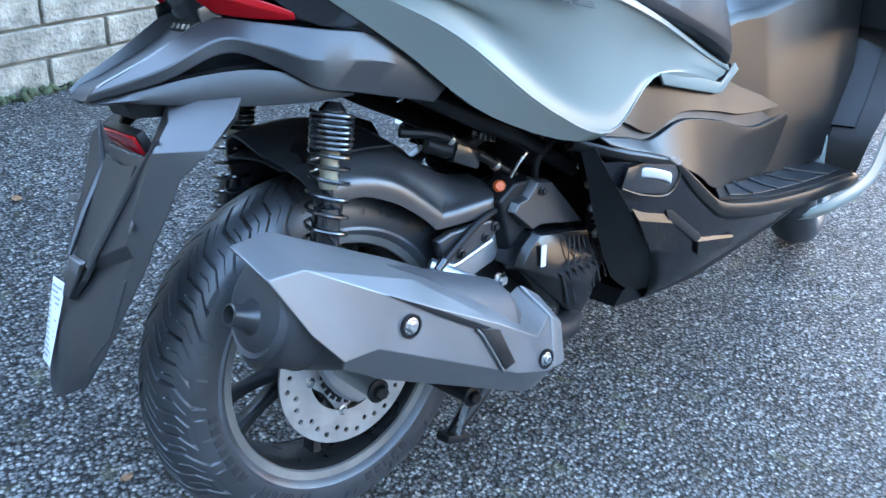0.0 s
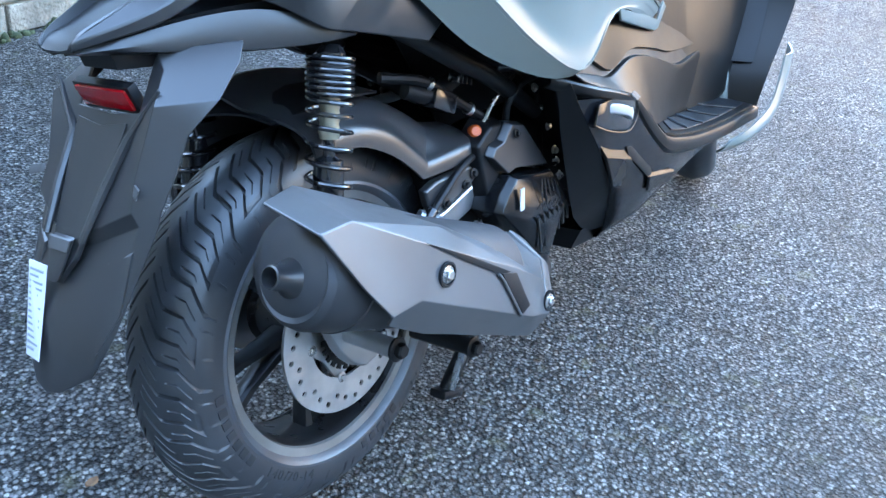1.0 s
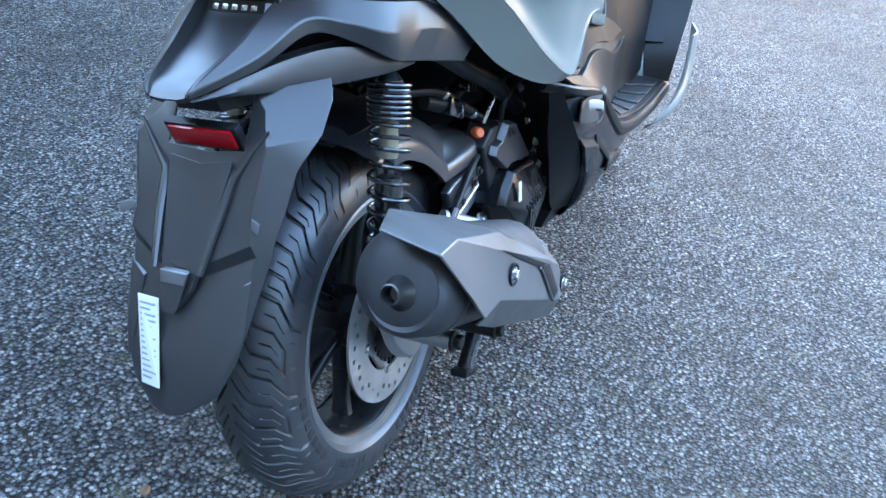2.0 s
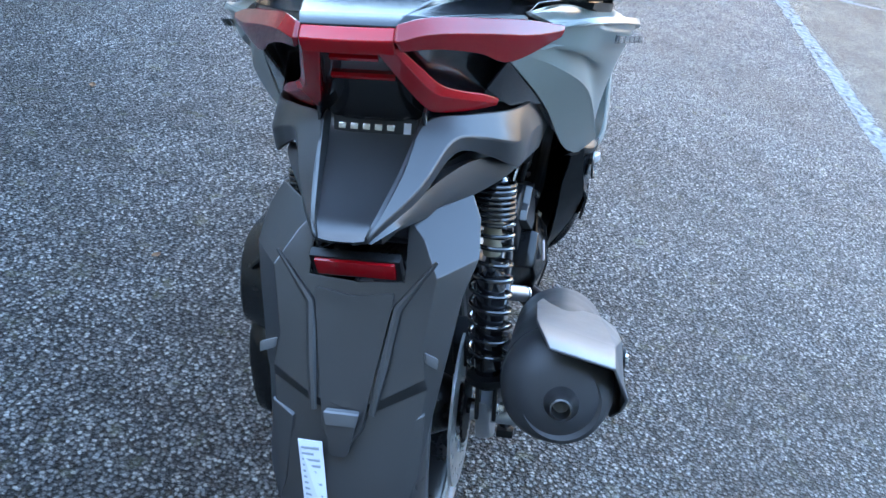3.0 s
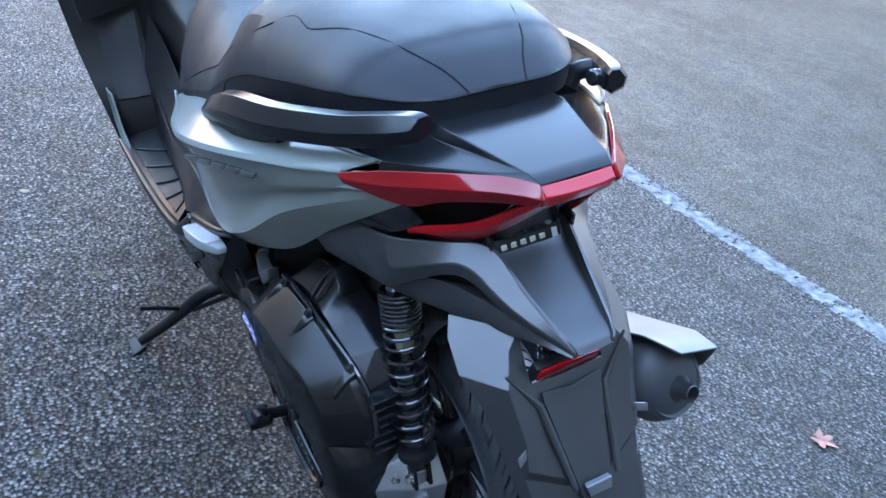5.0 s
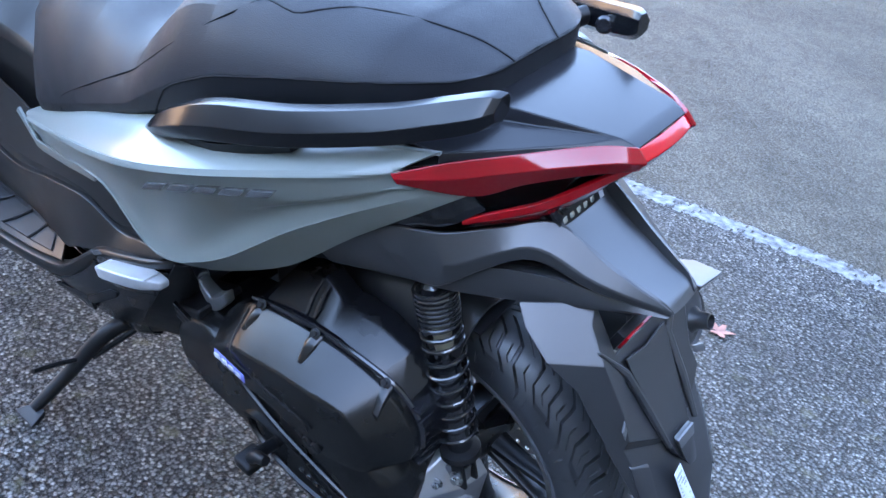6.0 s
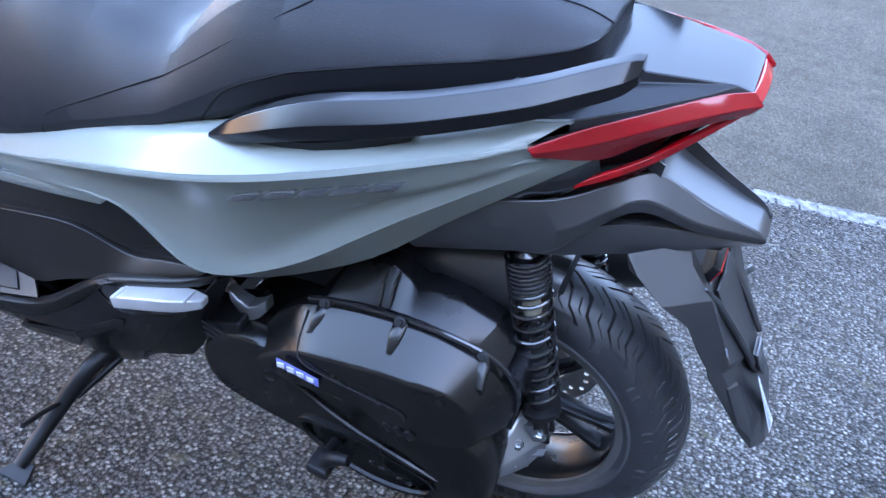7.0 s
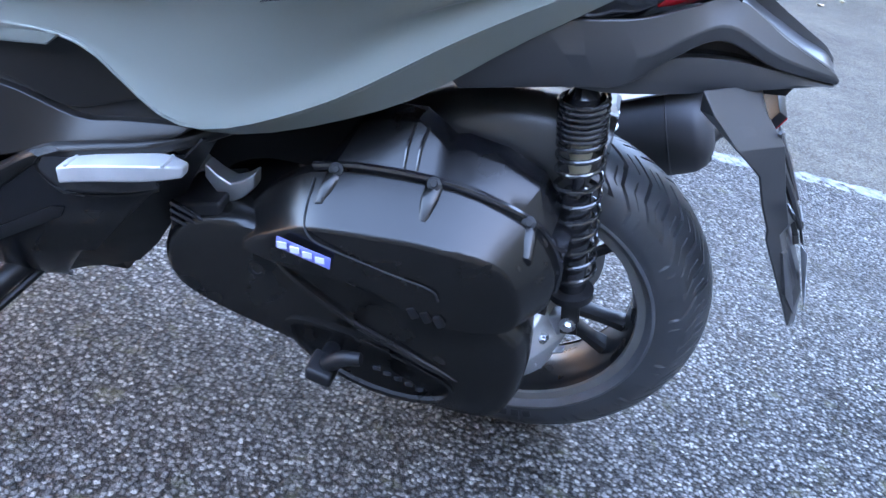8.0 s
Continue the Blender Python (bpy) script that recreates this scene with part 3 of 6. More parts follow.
def rail():
    rings = []
    for (x, y, z), w, h in (((0.340, 0.258, 0.520), 0.003, 0.003), ((0.29, 0.262, 0.546), 0.014, 0.017), ((0.205, 0.257, 0.581), 0.018, 0.024), ((0.10, 0.233, 0.604), 0.018, 0.023), ((0.0, 0.192, 0.628), 0.018, 0.022), ((-0.05, 0.164, 0.643), 0.018, 0.022), ((-0.088, 0.142, 0.656), 0.018, 0.020), ((-0.102, 0.132, 0.662), 0.013, 0.014)):
        rings.append([(x, y + a * w, z + b * h) for a, b in ((-0.75, 1.0), (0.15, 0.92), (1.0, 0.05), (0.85, -0.75), (-0.2, -1.0), (-1.0, -0.5), (-1.05, 0.6))])
    return loft(rings, 4)


for m in (False, True):
    r = part("grab_rail", rail(), RAIL, scooter, "satin black passenger grab rail", mirror=m, sharp=24, bevel=0.003)
    part("rail_foot", loft([[(0.30, 0.262, 0.530), (0.30, 0.232, 0.530), (0.33, 0.24, 0.515), (0.335, 0.258, 0.512)], [(0.20, 0.262, 0.556), (0.20, 0.222, 0.556), (0.20, 0.224, 0.540), (0.20, 0.258, 0.540)], [(0.10, 0.232, 0.580), (0.10, 0.200, 0.580), (0.10, 0.200, 0.572), (0.10, 0.230, 0.572)]], 3), BLACK, r, mirror=m)
    part("rail_post", tube([(0.015, 0.150, 0.606), (0.012, 0.160, 0.622), (-0.005, 0.180, 0.632)], [0.016, 0.013, 0.012], 14), BLACK, r, mirror=m)
    part("rail_cap", lathe([(0.011, 0.0), (0.011, 0.006), (0.008, 0.009)], 16, (-0.045, 0.146, 0.640), (-0.3, -1, 0.2)), GLOSS, r, mirror=m)

# cowl over the number plate holder
WING = [
    [(-0.268, 0.033, 0.441), (-0.20, 0.047, 0.471), (-0.136, 0.058, 0.503), (-0.09, 0.102, 0.498), (-0.04, 0.142, 0.487), (0.05, 0.166, 0.468), (0.14, 0.182, 0.420)],
    [(-0.277, 0.030, 0.433), (-0.20, 0.067, 0.456), (-0.135, 0.090, 0.483), (-0.096, 0.119, 0.472), (-0.052, 0.152, 0.452), (0.04, 0.172, 0.438), (0.14, 0.182, 0.398)],
    [(-0.276, 0.028, 0.426), (-0.20, 0.065, 0.441), (-0.132, 0.092, 0.466), (-0.087, 0.122, 0.446), (-0.047, 0.151, 0.417), (0.0, 0.158, 0.405), (0.118, 0.172, 0.374)],
]
SPINE = []
for x, z, w, zw in ((-0.119, 0.497, 0.058, 0.503), (-0.136, 0.480, 0.058, 0.502), (-0.17, 0.464, 0.0525, 0.486), (-0.20, 0.453, 0.047, 0.470), (-0.235, 0.441, 0.040, 0.455), (-0.262, 0.434, 0.034, 0.443), (-0.274, 0.424, 0.028, 0.431)):
    SPINE.append([(x, y * w, zz) for y, zz in ((1.0, zw), (0.90, z + 0.002), (0.45, z), (0.0, z), (-0.45, z), (-0.90, z + 0.002), (-1.0, zw))])
cowl = part("plate_cowl", shell(SPINE, 4, 1, 0.004), MATTE, scooter, "matte dark grey rear cowl with raised wings", sharp=30)
both(lambda: shell(WING, 1, 5, 0.005), "cowl_wing", MATTE, cowl, bevel=0.003, sharp=24, facet=False)


def lip():
    rings = []
    for x, y, z0, z1, t in ((0.0, 0.152, 0.398, 0.410, 0.02), (-0.04, 0.138, 0.396, 0.428, 0.022), (-0.10, 0.108, 0.398, 0.444, 0.024), (-0.16, 0.080, 0.405, 0.443, 0.024), (-0.22, 0.054, 0.414, 0.434, 0.022), (-0.273, 0.028, 0.421, 0.427, 0.018)):
        rings.append([(x, y, z0 + 0.004), (x, y + 0.002, (z0 + z1) / 2), (x, y - 0.004, z1), (x, y - t, z1 - 0.004), (x, y - t, z0)])
    return loft(rings, 3)


both(lip, "lower_lip", MATTE, cowl, sharp=40)
part("plate_bracket", loft([[(0.06, 0.13, 0.44), (0.06, -0.13, 0.44), (0.06, -0.12, 0.395), (0.06, 0.12, 0.395)], [(-0.06, 0.11, 0.45), (-0.06, -0.11, 0.45), (-0.06, -0.09, 0.40), (-0.06, 0.09, 0.40)], [(-0.15, 0.06, 0.445), (-0.15, -0.06, 0.445), (-0.15, -0.05, 0.395), (-0.15, 0.05, 0.395)], [(-0.24, 0.03, 0.43), (-0.24, -0.03, 0.43), (-0.23, -0.03, 0.40), (-0.23, 0.03, 0.40)]], 3), BLACK, scooter)
both(lambda: prism([(-0.085, 0.0565, 0.532), (-0.142, 0.0565, 0.516), (-0.139, 0.0565, 0.486), (-0.085, 0.0565, 0.488)], (0, 0.004, 0), 0.001), "lamp_cheek", GLOSS, scooter)
badge = part("badge", prism([(-0.1225, 0.047, 0.499), (-0.1225, -0.048, 0.499), (-0.132, -0.046, 0.482), (-0.132, 0.045, 0.482)], (-0.004, 0, 0.002), 0.0015), BLACK, scooter, "black badge with silver plain bars")
for k in range(5):
    y = 0.041 - k * 0.0138
    part("badge_bar", block((-0.1317, y - 0.005, 0.4915), (0.0015, 0.0085, 0.0070), (0, 30, 0), 0.0004), SCRIPT, badge)
part("sticker", block((-0.1317, -0.038, 0.4915), (0.001, 0.008, 0.012), (0, 28, 0)), WHITE, badge, "small white sticker")

# hugger
HUG = {
    "m0": (-0.195, 0.052, 0.415), "m1": (-0.130, 0.112, 0.418), "n0": (-0.205, 0.070, 0.398),
    "r0": (-0.232, 0.053, 0.358), "r1": (-0.247, 0.048, 0.332), "r2": (-0.305, 0.034, 0.249), "p2": (-0.300, 0.034, 0.234), "r3": (-0.350, 0.048, 0.160), "r4": (-0.374, 0.022, 0.088),
    "k0": (-0.239, 0.090, 0.370), "k1": (-0.270, 0.079, 0.301), "k2": (-0.285, 0.084, 0.271), "q2": (-0.281, 0.086, 0.255), "k3": (-0.346, 0.068, 0.140),
    "o0": (-0.150, 0.124, 0.398), "o1": (-0.186, 0.128, 0.368), "o6": (-0.223, 0.115, 0.338), "o2": (-0.242, 0.108, 0.300), "o3": (-0.262, 0.101, 0.266), "s3": (-0.266, 0.098, 0.251), "o4": (-0.330, 0.079, 0.150), "o5": (-0.355, 0.060, 0.108),
    "i0": (-0.135, 0.106, 0.392),
}


def hug_mesh():
    bm = bmesh.new()
    vs = {}
    for k, p in HUG.items():
        vs[k] = bm.verts.new(p)
        vs["-" + k] = bm.verts.new(flip(p))
    for f in ("m0 r0 n0", "n0 r0 k0", "m0 n0 o0 m1", "n0 k0 o1 o0", "r0 r1 k0", "k0 r1 k1", "k0 o6 o1", "k0 k1 o2 o6", "r1 r2 k2 k1", "k1 k2 o3 o2", "r2 p2 q2 k2", "k2 q2 s3 o3", "p2 r3 k3 q2", "q2 k3 o4 s3", "r3 r4 o5 k3", "k3 o5 o4", "m1 o0 i0", "o0 o1 o6 i0"):
        ks = f.split()
        bm.faces.new([vs[k] for k in ks])
        bm.faces.new([vs["-" + k] for k in ks[::-1]])
    cs = [bm.verts.new(p) for p in ((-0.230, 0, 0.352), (-0.251, 0, 0.316), (-0.309, 0, 0.240), (-0.305, 0, 0.226), (-0.353, 0, 0.158), (-0.378, 0, 0.084))]
    for a, b, ka, kb in zip(cs, cs[1:], ("r0", "r1", "r2", "p2", "r3"), ("r1", "r2", "p2", "r3", "r4")):
        bm.faces.new((a, b, vs[kb], vs[ka]))
        bm.faces.new((b, a, vs["-" + ka], vs["-" + kb]))
    bmesh.ops.recalc_face_normals(bm, faces=bm.faces)
    bm.normal_update()
    if sum(f.normal.x for f in bm.faces) > 0:
        bmesh.ops.reverse_faces(bm, faces=bm.faces)
    return solid(bm, 0.004)


hugger = part("mudguard", hug_mesh(), MATTE, scooter, "matte dark grey faceted rear mudguard", bevel=0.002, sharp=10)
both(lambda: tube([(-0.228, 0.088, 0.383), (-0.248, 0.0485, 0.333), (-0.284, 0.0405, 0.286), (-0.3155, 0.032, 0.240)], [0.002, 0.0055, 0.0055, 0.004], 8, 1), "ridge", MATTE, hugger)
PANEL = {"t": (-0.243, 0.043, 0.349), "p": (-0.250, 0.043, 0.337), "q": (-0.244, 0.043, 0.331), "b": (-0.3225, 0.0215, 0.222), "e": (-0.3160, 0.0225, 0.220)}


def centre_panel():
    """The raised panel down the back of the mudguard: a shelf, a V edge and two long flanks."""
    bm = bmesh.new()
    vs = {k: bm.verts.new(p) for k, p in PANEL.items()}
    vs.update({"-" + k: bm.verts.new(flip(p)) for k, p in PANEL.items()})
    for k, p in (("ct", (-0.246, 0, 0.343)), ("cv", (-0.256, 0, 0.322)), ("cb", (-0.3355, 0, 0.197)), ("ce", (-0.329, 0, 0.192))):
        vs[k] = bm.verts.new(p)
    for f in ("t p cv ct", "p b cb cv", "p q e b", "b e ce cb"):
        ks = f.split()
        bm.faces.new([vs[k] for k in ks])
        bm.faces.new([vs[k if k[0] == "c" else "-" + k] for k in ks[::-1]])
    bmesh.ops.recalc_face_normals(bm, faces=bm.faces)
    bm.normal_update()
    if sum(f.normal.x for f in bm.faces) > 0:
        bmesh.ops.reverse_faces(bm, faces=bm.faces)
    return solid(bm, 0.003)


part("centre_panel", centre_panel(), MATTE, hugger, bevel=0.0018, sharp=12)
tab = part("tab", prism([(-0.3125, 0.019, 0.243), (-0.3125, -0.019, 0.243), (-0.3325, -0.011, 0.206), (-0.3345, -0.007, 0.202), (-0.3345, 0.007, 0.202), (-0.3325, 0.011, 0.206)], (-0.006, 0, -0.003), 0.002), MATTE, hugger)
part("tab_top", prism([(-0.3175, 0.0195, 0.2425), (-0.3175, -0.0195, 0.2425), (-0.323, -0.0165, 0.2305), (-0.323, 0.0165, 0.2305)], (-0.003, 0, -0.001), 0.001), SHIELD, tab)
both(lambda: prism([(-0.277, 0.096, 0.296), (-0.271, 0.081, 0.298), (-0.276, 0.082, 0.288), (-0.282, 0.095, 0.286)], (-0.004, 0.003, 0), 0.001), "side_clip", SHIELD, hugger)
both(lambda: prism([(-0.302, 0.057, 0.222), (-0.289, 0.084, 0.233), (-0.318, 0.082, 0.172), (-0.345, 0.066, 0.136), (-0.334, 0.060, 0.160)], (-0.006, 0.002, -0.002), 0.0015), "lower_plate", MATTE, hugger)
refl = part("reflector", block((-0.231, 0, 0.371), (0.010, 0.088, 0.024), (0, -22, 0), 0.0015), REFLECT, scooter, "rectangular red rear reflector")
part("reflector_frame", block((-0.226, 0, 0.371), (0.012, 0.100, 0.034), (0, -22, 0), 0.002), BLACK, refl)
label = part("paper_label", prism([(-0.3345, 0.045, 0.214), (-0.3300, 0.020, 0.209), (-0.3735, 0.004, 0.119), (-0.3720, 0.030, 0.121)], (-0.0008, 0.0, -0.0003)), WHITE, hugger, "white printed paper label")
for k in range(14):
    f = 0.06 + 0.064 * k
    a, e = V(-0.3345, 0.045, 0.214).lerp(V(-0.3720, 0.030, 0.121), f), V(-0.3300, 0.020, 0.209).lerp(V(-0.3735, 0.004, 0.119), f)
    d = (V(-0.3720, 0.030, 0.121) - V(-0.3345, 0.045, 0.214)) * 0.022
    u0, u1 = (0.12, 0.62 + 0.24 * (k % 3 == 0)) if k % 2 else (0.12, 0.86 - 0.2 * (k % 3 == 1))
    p, q = a.lerp(e, u0), a.lerp(e, u1)
    part("print_bar", prism([p, q, q + d, p + d], (-0.0022, 0, -0.0009)), INK, label)

# shock absorbers
SH_T, SH_B = V(-0.010, 0.121, 0.392), V(-0.078, 0.126, 0.070)


def coil(a, b, r, wire, turns_of, n=9):
    """A spring from a to b; turns_of gives the share of the way for each turn."""
    d = (b - a)
    ax = d.normalized()
    s = ax.orthogonal().normalized()
    u = ax.cross(s)
    pts = []
    for i in range(len(turns_of) * 16 - 15):
        k, f = divmod(i / 16, 1)
        k = int(k)
        h = turns_of[k] + (turns_of[min(k + 1, len(turns_of) - 1)] - turns_of[k]) * f
        t = 2 * math.pi * i / 16
        pts.append(a + d * h + (s * math.cos(t) + u * math.sin(t)) * r)
    return tube(pts, wire, n, 1)


for m in (False, True):
    ax = (SH_B - SH_T).normalized()
    at = lambda f: tuple(SH_T.lerp(SH_B, f))
    shock = part("shock_absorber", lathe([(0.010, 0), (0.018, 0.01), (0.018, 0.04), (0.0075, 0.045), (0.0075, 0.13), (0.0175, 0.135), (0.0190, 0.15), (0.0190, 0.272), (0.014, 0.285), (0.014, 0.300)], 24, SH_T, ax), GLOSS, scooter, "black coil-over rear shock absorber", mirror=m)
    steps, h = [], 0.04
    for k in range(20):
        steps.append(h)
        h += 0.021 if k < 7 else 0.066 if k > 8 else 0.045
        if h > 0.86:
            break
    part("spring", coil(SH_T, SH_B, 0.0268, 0.0031, steps), SPRING, shock, "black coil spring", mirror=m)
    part("spring_seat", lathe([(0.020, 0.0), (0.029, 0.002), (0.029, 0.012), (0.020, 0.016)], 28, at(0.845), ax), BLACK, shock, mirror=m)
    part("boot", lathe([(0.0112, 0.045), (0.0135, 0.052), (0.0112, 0.060), (0.0135, 0.068), (0.0112, 0.076), (0.0135, 0.084), (0.0112, 0.092), (0.0135, 0.1), (0.0112, 0.11)], 20, SH_T, ax), material("pale_boot", (0.38, 0.35, 0.26), 0.4, 0.4) if not m else bpy.data.materials["pale_boot"], shock, mirror=m)
    part("clevis", join(block((-0.078, 0.114, 0.078), (0.022, 0.006, 0.05), (0, 12, 0), 0.002), block((-0.078, 0.138, 0.078), (0.022, 0.006, 0.05), (0, 12, 0), 0.002)), BLACK, shock, mirror=m)
    part("mount_bolt", bolt((-0.078, 0.141, 0.070), (0, 1, 0), 0.009, 0.009), STEEL, shock, mirror=m)

# seat: x, half width, bottom, side seam, top
# the last number is how square the section is: the pillion cushion is round, the rider's dish flat-topped
SEC = [(-0.0475, 0.050, 0.631, 0.6575, 0.6600, 0.0), (-0.0455, 0.075, 0.631, 0.6575, 0.6615, 0.0), (-0.041, 0.093, 0.630, 0.6575, 0.6640, 0.0), (-0.032, 0.109, 0.628, 0.657, 0.669, 0.0), (-0.018, 0.125, 0.624, 0.6565, 0.676, 0.0), (0.005, 0.143, 0.617, 0.6545, 0.686, 0.0), (0.03, 0.158, 0.611, 0.651, 0.693, 0.0), (0.06, 0.173, 0.606, 0.647, 0.699, 0.0), (0.16, 0.195, 0.588, 0.625, 0.704, 0.0), (0.26, 0.212, 0.558, 0.598, 0.700, 0.05), (0.33, 0.222, 0.524, 0.566, 0.687, 0.15), (0.40, 0.227, 0.494, 0.524, 0.628, 0.15), (0.44, 0.229, 0.478, 0.500, 0.584, 0.20), (0.48, 0.229, 0.462, 0.484, 0.576, 0.10), (0.56, 0.228, 0.432, 0.453, 0.584, 0.0), (0.68, 0.223, 0.386, 0.408, 0.588, 0.0), (0.78, 0.205, 0.342, 0.37, 0.565, 0.0), (0.85, 0.165, 0.316, 0.34, 0.530, 0.0), (0.885, 0.110, 0.316, 0.34, 0.490, 0.0)]


def seat_half(w, zb, zs, zt, k):
    h = zt - zs
    soft = [(0.0, zt + 0.002), (0.40 * w, zt), (0.62 * w, zt - 0.08 * h), (0.80 * w, zt - 0.30 * h), (0.94 * w, zs + 0.30 * h), (1.0 * w, zs + 0.002)]
    flat = [(0.0, zt - 0.012), (0.45 * w, zt - 0.006), (0.74 * w, zt), (0.90 * w, zt - 0.14 * h), (0.985 * w, zs + 0.45 * h), (1.0 * w, zs + 0.002)]
    return [(a + (c - a) * k, b + (d - b) * k) for (a, b), (c, d) in zip(soft, flat)] + [(0.998 * w, zs - 0.003), (0.985 * w, zb + 0.3 * (zs - zb)), (0.95 * w, zb)]


def seat_ring(x, *s):
    pts = [(x, y, z) for y, z in seat_half(*s)]
    return pts + [flip(p) for p in pts[:0:-1]]


def seat_line(x):
    i = max(k for k in range(len(SEC) - 1) if SEC[k][0] <= x)
    f = (x - SEC[i][0]) / (SEC[i + 1][0] - SEC[i][0])
    return seat_half(*[a + (b - a) * f for a, b in zip(SEC[i][1:], SEC[i + 1][1:])])


def seat_point(x, share):
    """A place on the seat's skin: share 0 at the spine, 8 at the lower edge."""
    half = seat_line(x)
    k = min(int(share), len(half) - 2)
    y, z = [a + (b - a) * (share - k) for a, b in zip(half[k], half[k + 1])]
    return (x, y, z)


def seat_top(x, y):
    """The height of the seat's upper skin at a place, or its side at a height above it."""
    half = seat_line(x)
    for (y0, z0), (y1, z1) in zip(half[:5], half[1:6]):
        if y0 <= y <= y1:
            return (x, y, z0 + (z1 - z0) * (y - y0) / (y1 - y0))
    return (x, *half[5])


def seat_side(x, z):
    """The place on the seat's flank at a height."""
    half = seat_line(x)
    for (y0, z0), (y1, z1) in zip(half[1:], half[2:]):
        if z1 <= z <= z0:
            return (x, y0 + (y1 - y0) * (z0 - z) / max(1e-6, z0 - z1), z)
    return (x, *half[5])


seat = part("seat", loft([seat_ring(*s) for s in SEC], 4), SEAT, scooter, "stepped black vinyl seat with stitched seams", sharp=70, bevel=0.003, facet=False)
STITCH = material("seat_seam", (0.006, 0.006, 0.007), 0.7, spec=0.15)
xs = [-0.0455 + 0.015 * k for k in range(25)]
for m in (False, True):
    part("seam", tube([(-0.0478, 0.0, 0.6590), (-0.0478, 0.045, 0.6585)] + [seat_point(x, 5.3) for x in xs] + [seat_point(0.345, 6.0), seat_point(0.375, 7.0), seat_point(0.385, 7.8)], 0.0016, 6, 2), STITCH, seat, mirror=m)
    part("seam", tube([(-0.0480, 0.040, 0.6590)] + [seat_top(x, y) for x, y in ((-0.041, 0.042), (-0.015, 0.054), (0.01, 0.070), (0.04, 0.085), (0.077, 0.101), (0.116, 0.118), (0.145, 0.136), (0.17, 0.150))] + [seat_side(x, z) for x, z in ((0.22, 0.683), (0.25, 0.667), (0.292, 0.642), (0.34, 0.610), (0.39, 0.575), (0.438, 0.543), (0.467, 0.528), (0.53, 0.496), (0.60, 0.459), (0.64, 0.435), (0.652, 0.412), (0.655, 0.402))], 0.0014, 6, 3), STITCH, seat, mirror=m)

# engine and drive case ---------------------------------------------------
def stepped(outline, levels, round_n=1):
    """A case swelling outwards: for each level the outline drawn in towards a centre, at a y."""
    cx = sum(p[0] for p in outline) / len(outline)
    cz = sum(p[1] for p in outline) / len(outline)
    rings = []
    for y, k, dx, dz in levels:
        rings.append([(cx + dx + (x - cx) * k, y, cz + dz + (z - cz) * k) for x, z in outline])
    return loft(rings, 1, round_n)


LOW = [(0.435, 0.105), (0.440, 0.075), (0.428, 0.038), (0.384, 0.018), (0.32, 0.004), (0.255, -0.008), (0.167, -0.035), (0.10, -0.047), (0.046, -0.050), (-0.012, -0.046), (-0.036, -0.02), (-0.042, 0.03), (-0.036, 0.083), (0.0, 0.125), (0.10, 0.150), (0.20, 0.165), (0.29, 0.170), (0.36, 0.165), (0.41, 0.14)]
engine = part("engine", stepped(LOW, [(0.10, 0.97, 0, 0), (0.196, 1.0, 0, 0), (0.215, 1.0, 0, 0), (0.235, 0.97, 0, 0), (0.242, 0.92, 0, 0)], 2), ENGINE, scooter, "dark grey engine and drive case", sharp=45)
UP = [(0.350, 0.128), (0.335, 0.165), (0.298, 0.212), (0.262, 0.240), (0.22, 0.253), (0.176, 0.262), (0.118, 0.268), (0.066, 0.264), (0.007, 0.243), (-0.020, 0.220), (-0.040, 0.188), (-0.044, 0.150), (-0.030, 0.118), (0.02, 0.102), (0.075, 0.105), (0.12, 0.122), (0.19, 0.140), (0.27, 0.130)]


# the same points on the edge between the cover's shoulder and its outer face
UPF = [(0.325, 0.130), (0.312, 0.156), (0.275, 0.186), (0.240, 0.206), (0.205, 0.214), (0.170, 0.220), (0.118, 0.228), (0.072, 0.229), (0.030, 0.222), (0.008, 0.204), (-0.008, 0.180), (-0.014, 0.152), (-0.008, 0.126), (0.024, 0.112), (0.075, 0.112), (0.12, 0.124), (0.19, 0.138), (0.26, 0.130)]


def upper_cover():
    """The outer cover: a broad sloping shoulder round a flat outer face."""
    def level(pts, f):
        return [(x, f(x, z), z) for x, z in pts]

    back = level(UP, lambda x, z: 0.186 - 0.008 * max(0.0, 0.1 - x) / 0.14)
    lip_ = level(UP, lambda x, z: 0.206 - 0.010 * max(0.0, 0.1 - x) / 0.14)
    edge = level(UPF, lambda x, z: 0.258 - 0.014 * max(0.0, 0.08 - x) / 0.1 - 0.012 * max(0.0, x - 0.24) / 0.09)
    face = [(0.15 + (x - 0.15) * 0.93, 0.2625 - 0.012 * max(0.0, 0.08 - x) / 0.1 - 0.010 * max(0.0, x - 0.24) / 0.09, 0.165 + (z - 0.165) * 0.90) for x, z in UPF]
    core = [(0.15 + (x - 0.15) * 0.4, 0.2665, 0.165 + (z - 0.165) * 0.4) for x, z in UPF]
    return loft([back, lip_, edge, face, core], 1, 2)


